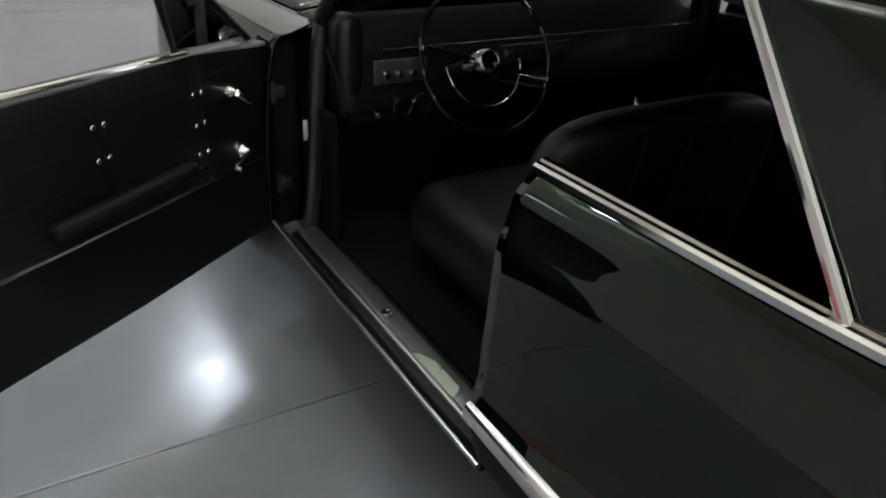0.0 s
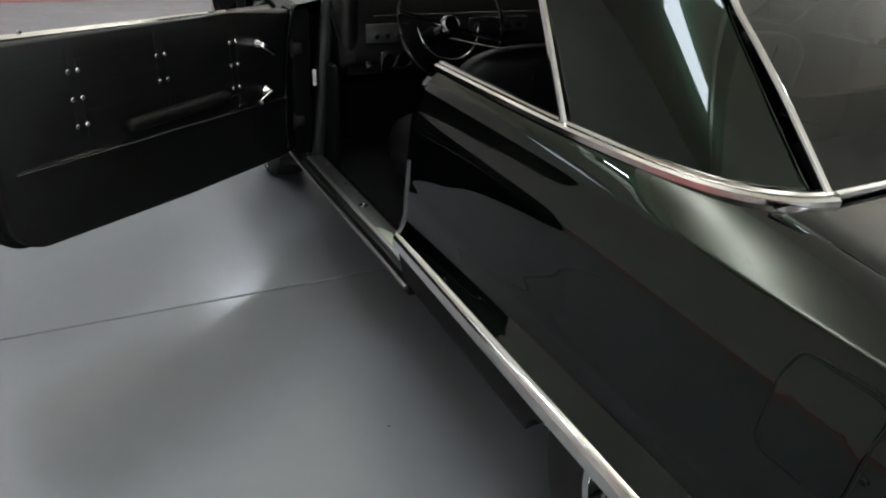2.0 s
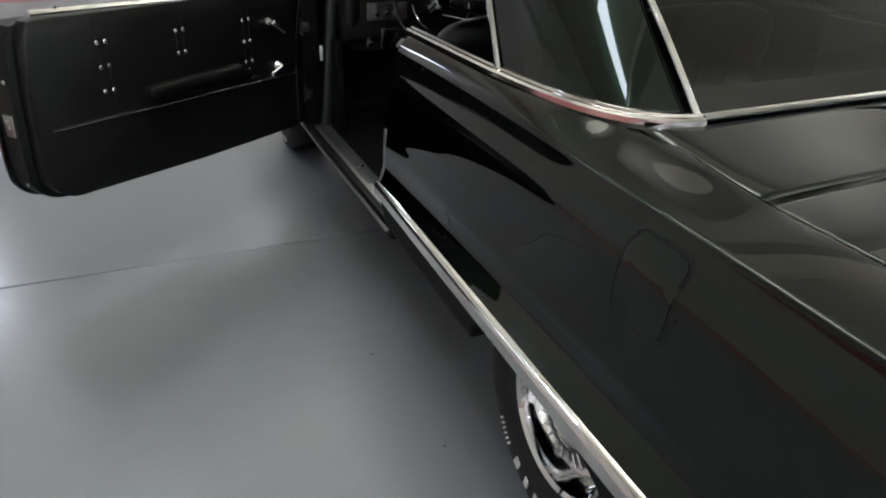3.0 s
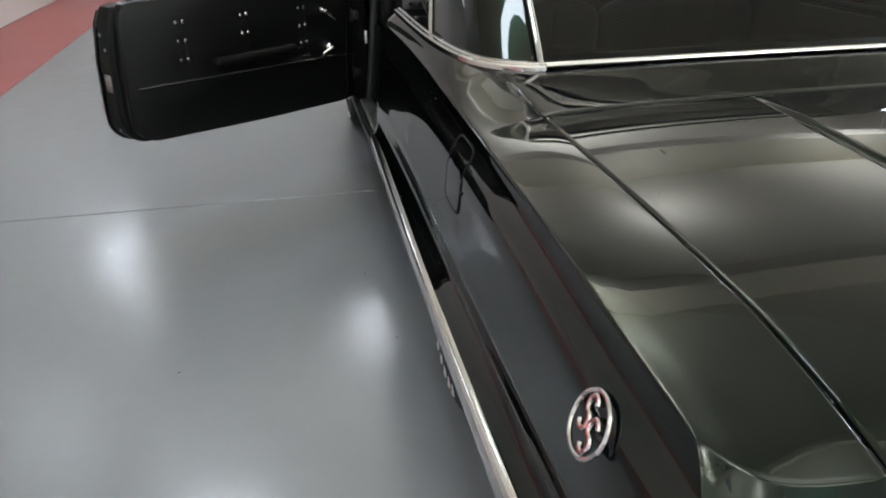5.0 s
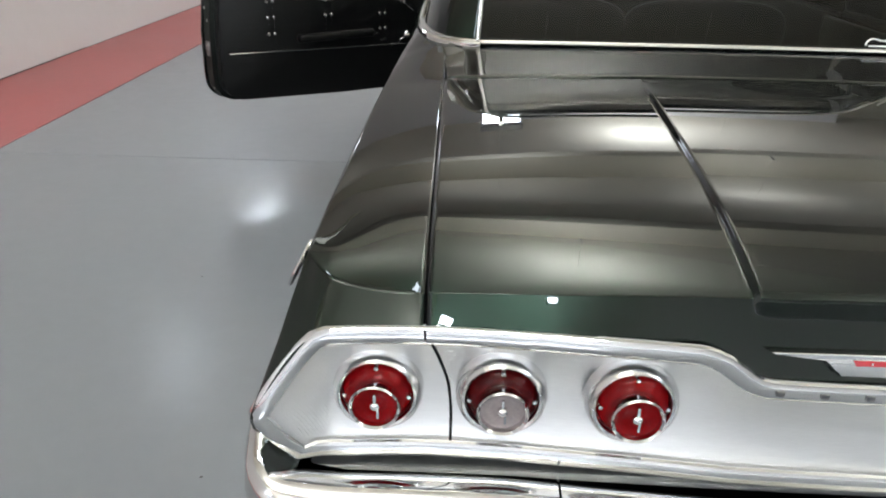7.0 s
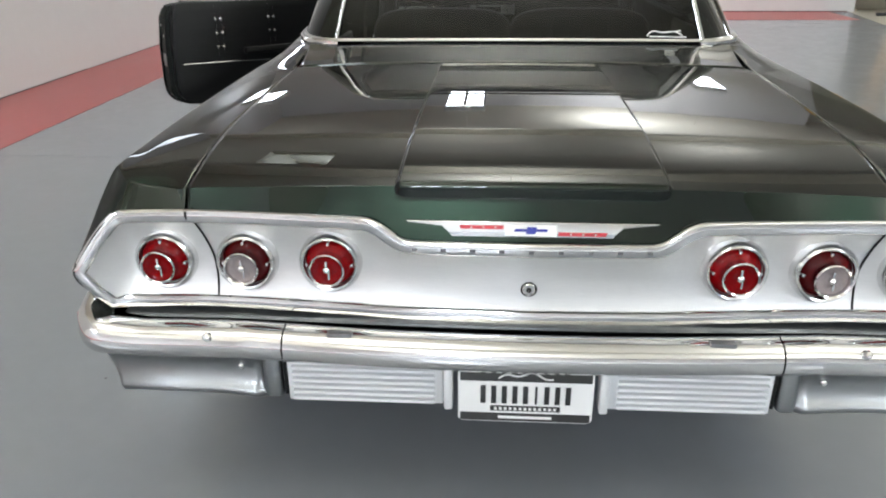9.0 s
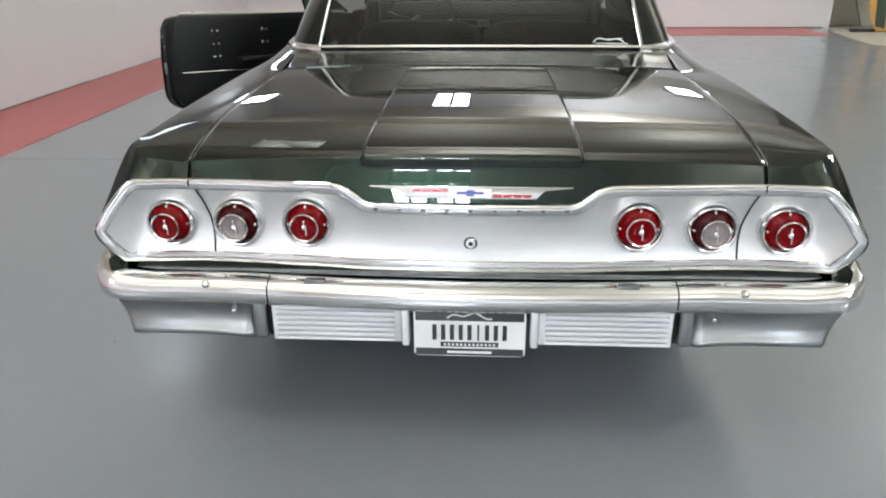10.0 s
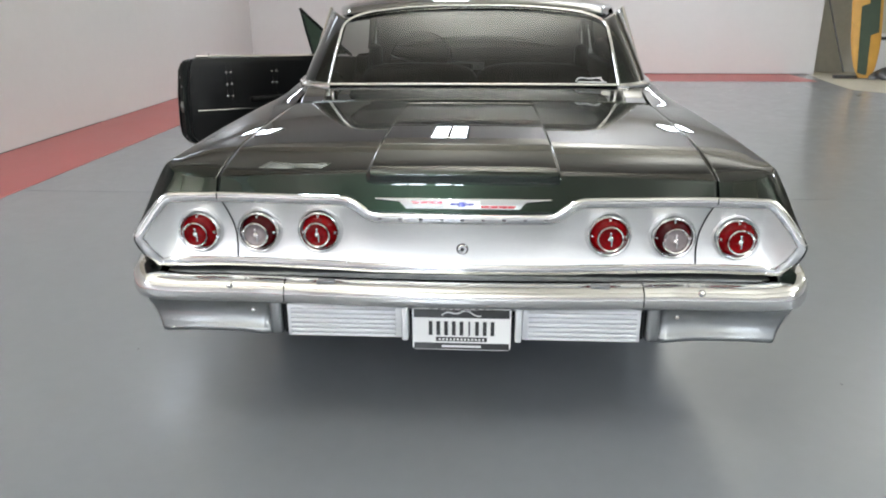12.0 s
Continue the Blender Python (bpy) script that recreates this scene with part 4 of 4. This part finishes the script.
# steering wheel
HUB = Vector((-.42, 3.165, .945))
tilt = pose(*HUB, 66, 0, 0)
sw = new("steering_wheel")
sw.parent = car
tagged(sw, "thin-rimmed steering wheel with chrome spokes")
part("wheel_rim", tube([tilt @ Vector((.218 * math.cos(a) + .022, .218 * math.sin(a) + .012, -.04)) for a in np.linspace(0, 2 * PI, 65)[:-1]], .0075, 10, closed=True), plain("wheel_plastic", (.004, .0045, .004), .14, coat=.6, grain=.1, scale=60), sw)
part("horn_ring", tube([tilt @ Vector((.125 * math.cos(a), .125 * math.sin(a), -.03)) for a in np.linspace(PI, 2 * PI, 30)], .0032, 8), STEEL, sw)
part("hub", lathe([(.038, -.09), (.040, -.02), (.034, .0), (.030, .004), (.028, .0), (.012, .004), (.0001, .005)], 28, tilt), CHROME, sw)
for a, reach in ((-18, .228), (163, .200)):
    part("spoke", box(.03 + reach / 2 - .015, 0, -.030, reach - .03, .016, .008, .003, tilt @ Matrix.Rotation(radians(a), 4, "Z")), plain("spoke_chrome", (.50, .50, .51), .16, 1.0, grain=.15, scale=40) if a < 0 else bpy.data.materials["spoke_chrome"], sw)
part("column", tube([tilt @ Vector((0, 0, -.06)), tilt @ Vector((0, 0, -.50))], .032, 12), BLACK, sw)
part("stalk", tube([tilt @ Vector((.03, -.02, -.13)), tilt @ Vector((.26, -.08, -.12))], [.004, .006], 8), CHROME, sw)
part("stalk_knob", lathe([(.0001, -.012), (.011, -.006), (.012, .004), (.0001, .012)], 12, tilt @ Matrix.Translation((.27, -.083, -.12))), CHROME, sw)


def dash_bit(name, x, z, w, h, material, y=3.39, d=.012, parent=dash, label=""):
    return part(name, box(x, y, z, w, d, h, .003), material, parent, label)


RIBALU2 = plain("satin_dash_trim", (.24, .24, .24), .32, .9, grain=.25, scale=60)
DARKSTEEL = plain("dark_bright_trim", (.20, .20, .20), .22, 1.0, grain=.2, scale=60)
pod = dash_bit("switch_panel", -.590, .880, .178, .072, RIBALU2, label="bright switch panel")
for k in range(3):
    part("knob", lathe([(.010, 0), (.010, .014), (.0001, .016)], 14, pose(-.64 + .045 * k, 3.384, .872, 90)), CHROME, pod)
radio = dash_bit("radio_panel", -.088, .898, .275, .056, RIBALU2, label="bright radio panel")
part("radio_face", box(-.11, 3.382, .898, .15, .006, .034, .002), PLATEBLACK, radio)
part("radio_edge", box(-.088, 3.382, .927, .26, .006, .005, .002), STEEL, radio)
for k in range(2):
    part("knob", lathe([(.009, 0), (.009, .014), (.0001, .016)], 14, pose(-.205 + .205 * k, 3.382, .895, 90)), CHROME, radio)
gp = dash_bit("gauge_panel", -.560, .777, .130, .074, DARKSTEEL, y=3.372)
for k in range(2):
    part("gauge", lathe([(.031, 0), (.031, .012), (.026, .012), (.025, .006), (.0001, .006)], 24, pose(-.592 + .064 * k, 3.366, .777, 90)), DARKSTEEL, gp)
    part("needle", box(-.592 + .064 * k, 3.358, .783, .0025, .002, .020), DARKSTEEL, gp)
dash_bit("dash_trim", 0, .946, 1.3, .006, DARKSTEEL, y=3.388)
kp = dash_bit("knob_plate", -.676, .760, .024, .040, DARKSTEEL, y=3.372)
part("knob", lathe([(.008, 0), (.008, .016), (.0001, .018)], 14, pose(-.676, 3.366, .760, 90)), CHROME, kp)

# open driver door, in its own axes: x along the door from the hinge, y towards its outside, z up
door = new("door")
door.parent = car
DOOR = Matrix(((-.792, -.61, 0, -.9415), (-.61, .792, 0, 3.609), (0, 0, 1, 0), (0, 0, 0, 1)))
door.matrix_basis = DOOR
tagged(door, "open driver door with black vinyl trim and chrome studs")
DL = 1.262


def door_outline(n=10):
    pts = [(-.03, .366), (.06, .352), (.6, .369)]
    pts += [(DL - .11 + .12 * math.sin(a), .505 - .108 * math.cos(a)) for a in np.linspace(.1, PI / 2, n)]
    pts += [(DL + .012, .55), (DL + .005, .75), (DL - .015, .93), (DL - .04, .980), (DL - .08, .990), (.30, .968), (-.03, .945)]
    return pts


dm = Matrix(((1, 0, 0, 0), (0, 0, -1, 0), (0, 1, 0, 0), (0, 0, 0, 1)))
part("door_card", prism(door_outline(), .05, dm, .012), BLACK, door, "black vinyl door card")
part("door_shell", prism([(u + (.028 if u > 1 else 0), z - (.006 if z < .9 else .014)) for u, z in door_outline()], .085, Matrix.Translation((0, .05, 0)) @ dm, .006), DARKMETAL, door)
part("door_skin", prism([(u + (.040 if u > 1 else 0), z - (.010 if z < .9 else .030)) for u, z in door_outline()], .014, Matrix.Translation((0, .135, 0)) @ dm, .005), PAINT, door)
strip = [(u, -.005, .602 + .030 * u) for u in np.linspace(.01, 1.222, 12)]
part("trim_strip", tube(strip, .0045, 8), STEEL, door, "bright trim strip")
part("door_top_trim", tube([(u, .03, .956 + .034 * u) for u in np.linspace(.30, 1.19, 10)], .010, 8), STEEL, door)
STUD = plain("dulled_stud", (.55, .55, .54), .24, 1.0, grain=.1, scale=200)
for u0, rows in ((.310, (.868, .784, .702)), (.652, (.876, .795)), (.984, (.884, .803, .722))):
    for du in (-.017, .017):
        part("pleat", tube([(u0 + du, -.001, .64 + .03 * u0), (u0 + du, -.003, .80), (u0 + du, .000, .955)], .0010, 6), BLACK, door)
        for z in rows:
            part("stud", lathe([(.0075, 0), (.0075, .0035), (.0055, .0055), (.003, .0045), (.0001, .005)], 16, Matrix.Translation((u0 + du, -.001, z)) @ pose(0, 0, 0, 90)), STUD, door)
for zz in (.905, .828, .750):
    part("seam", tube([(u, .0005, zz + .010 * u) for u in np.linspace(.05, 1.17, 8)], .0008, 6), BLACK, door)
rest = part("armrest", box(.62, -.032, .690, .47, .050, .044, .020, seg=4), DASHBLACK, door, "black padded armrest")
for du, dz in ((.385, .687), (.338, .650)):
    part("pull_trim", box(du, -.050, dz, .040, .012, .010, .003), CHROME, rest)
lev = part("door_lever", lathe([(.020, 0), (.020, .012), (.013, .022), (.010, .034), (.0001, .036)], 20, Matrix.Translation((.183, 0, .843)) @ pose(0, 0, 0, 90)), CHROME, door, "chrome door lever")
part("lever_arm", tube([(.183, -.036, .843), (.15, -.042, .818), (.120, -.036, .796)], [.010, .009, .008], 10), CHROME, lev)
crk = part("window_crank", lathe([(.022, 0), (.022, .008), (.014, .018), (.010, .030), (.0001, .032)], 20, Matrix.Translation((.145, 0, .655)) @ pose(0, 0, 0, 90)), CHROME, door, "chrome window crank")
part("crank_arm", tube([(.145, -.030, .655), (.185, -.032, .643), (.225, -.034, .630)], [.008, .0065, .006], 10), CHROME, crk)
part("crank_knob", lathe([(.009, 0), (.010, .012), (.006, .022), (.0001, .023)], 14, Matrix.Translation((.224, -.034, .630)) @ pose(0, 0, 0, 90)), CHROME, crk)
VT = Matrix.Translation((0, .05, 0))
part("vent_frame", tube([VT @ Vector(p) for p in ((.315, 0, .972), (.36, 0, 1.14), (.395, 0, 1.295))], .009, 8), DARKMETAL, door, "dark vent window frame")
part("vent_frame", tube([VT @ Vector(p) for p in ((.40, 0, 1.298), (.22, 0, 1.14), (.0, 0, .955))], .011, 8), DARKMETAL, door)
part("vent_glass", sheet(4, 4, lambda u, v: VT @ Vector((.02 + .29 * u + .08 * v * u + (.37 * v) * (1 - u), 0, .965 + .007 * u + (.313 * u + .32 * (1 - u)) * v))), VENTGLASS, door, "tinted triangular vent pane")
latch = part("door_latch", box(DL + .034, .09, .66, .012, .05, .075, .006), DARKTRIM, door, "dull metal door latch")
part("latch_pawl", box(DL + .042, .088, .665, .010, .018, .030, .004), DARKTRIM, latch)
for zz, yy in ((.86, .095), (.80, .075), (.53, .09), (.46, .08)):
    part("jamb_bolt", lathe([(.008, 0), (.007, .003), (.0001, .004)], 10, Matrix.Translation((DL + .03, yy, zz)) @ pose(0, 0, 0, 0, 90)), DARKTRIM, door)
part("lock_button", tube([(1.10, .03, .985), (1.10, .03, 1.010)], [.004, .006], 10), CHROME, door, "chrome lock button")

# fuel flap, badge, lock
def on_side(y, z, out=0.0):
    up = y / 2.34
    for _ in range(8):
        cz = crease_z(2.34 * up)
        v = (cz - z) / (cz - SIDE_LOW)
        y0 = side_y(TAIL_Z + (SIDE_LOW - TAIL_Z) * v)
        up = (y - y0) / (2.34 - y0)
    p = side_at(up, v)
    return Vector((p.x - out, y, z))


def flap_pt(s, t, out):
    return on_side(1.073 + s, .815 + t, out)


def flap_ring(k, inset):
    a = 2 * PI * k / 48
    c, s_ = math.cos(a), math.sin(a)
    e = .32
    yy = (.070 - inset) * math.copysign(abs(c) ** e, c)
    zz = (.075 - inset) * math.copysign(abs(s_) ** e, s_)
    return yy - .004 * zz / .070, zz


part("fuel_flap_gap", tube([flap_pt(*flap_ring(k, 0), .0005) for k in range(48)], .0026, 6, closed=True, up=(1, 0, 0)), UNDER, car)
flap = part("fuel_flap", sheet(48, 8, lambda u, v: flap_pt(*[c * (1 - v) for c in flap_ring(round(u * 48), .004)], .0022), close_u=True), PAINT, car, "painted fuel filler flap", angle=60)
part("flap_latch", lathe([(.005, 0), (.0045, .003), (.0001, .004)], 12, Matrix.Translation(on_side(.994, .800)) @ pose(0, 0, 0, 0, -90, 0)), UNDER, flap)
# flat round badge, leaning as the panel does, with two enamelled curls
BADGE, BADGE_Y, BADGE_Z = Vector((-.970, .2427, .7902)), Vector((.048, 1, 0)).normalized(), Vector((math.sin(math.radians(26)), 0, math.cos(math.radians(26))))
BADGE_OUT = BADGE_Y.cross(BADGE_Z) * -1


def on_badge(a, b, out=0.0):
    return BADGE + BADGE_Y * a + BADGE_Z * b + BADGE_OUT * out


badge = part("side_badge", tube([on_badge(.0425 * math.cos(a), .0425 * math.sin(a)) for a in np.linspace(0, 2 * PI, 49)[:-1]], .0036, 8, closed=True, up=(1, 0, 0)), CHROME, car, "round chrome badge ring")
for oy, oz in ((.0125, .009), (-.0125, -.009)):
    turns = [(1, math.radians(d)) for d in range(20, 271, 14)] + [(-1, math.radians(d)) for d in range(80, -161, -14)]
    curl = [(oy - .0095 * math.cos(a), oz + .0115 * half + .0115 * math.sin(a)) for half, a in turns]
    part("badge_bar", tube([on_badge(a, b) for a, b in curl], .0040, 8, up=(1, 0, 0)), CHROME, badge)
    part("badge_inlay", tube([on_badge(a, b, .0034) for a, b in curl[2:-2]], .0011, 6, up=(1, 0, 0)), ENAMELRED, badge)

# ---- far corner ----
br = new("push_broom")
br.location = (6.38, 11.62, 0)
tagged(br, "black push broom leaning on the wall", "broom")
part("handle", tube([(.07, .05, .10), (-.165, .68, 1.50)], .013, 8), PLATEBLACK, br)
part("head", box(.09, 0, .03, .40, .11, .05, .012), PLATEBLACK, br)
part("bristles", box(.09, 0, .006, .38, .09, .012, .002), UNDER, br)


def board_w(t):
    return curve([0, .08, .3, .6, .9, 1], [.10, .19, .26, .27, .16, .03])(t)


ORANGE = plain("worn_orange_paint", (.50, .26, .04), .5, grain=.25, scale=8)
DGREEN = plain("dark_green_stripe", (.03, .05, .025), .5, grain=.3, scale=8)
sb = new("surfboard")
sb.matrix_basis = pose(6.74, 11.50, 0.0, -14, 0, 0)
tagged(sb, "orange board with dark zigzag stripe leaning upright", "board")
part("board", sheet(24, 40, lambda u, v: Vector((board_w(v) * math.cos(2 * PI * u), .035 * math.sin(2 * PI * u), .02 + 2.3 * v)), close_u=True), ORANGE, sb)
part("stripe", prism([(-.14, .10), (.02, .06), (.06, .75), (.2, .80), (.2, 1.75), (.0, 1.75), (.02, 1.3), (-.12, 1.25)], .004, Matrix.Translation((0, -.041, 0)) @ dm), DGREEN, sb)


# clutter beside the board
bag = part("bin_bag", sheet(28, 16, lambda u, v: Vector((7.12 + (.30 + .03 * math.sin(9 * u * PI + 5 * v)) * math.cos(2 * PI * u) * math.sin(PI * (.5 + .5 * v)) ** .5, 11.45 + .18 * math.sin(2 * PI * u) * math.cos(PI * .5 * v) ** .5, .004 + .20 * v + .012 * math.sin(7 * u * PI * 2))), close_u=True), PLATEBLACK)
tagged(bag, "crumpled black plastic bag on the floor", "bag")
for k in range(3):
    st = part("stacked_panel", box(7.75 + .03 * k, 12.80 - .045 * k, .36 - .03 * k, .80, .03, .72 - .06 * k, .006), WALL if k != 1 else PLATEBLACK)
    tagged(st, "pale panel stood against the wall" if k != 1 else "dark panel stood between pale panels", "panel", "stacked panels")
sbx = new("switch_box")
sbx.location = (6.66, 12.81, 1.50)
tagged(sbx, "small white electrical switch box on the block wall", "switch box")
part("box_body", box(0, 0, 0, .10, .05, .13, .006), PLATEWHITE, sbx)
part("cover_plate", box(0, -.028, 0, .085, .006, .115, .002), WALL, sbx)
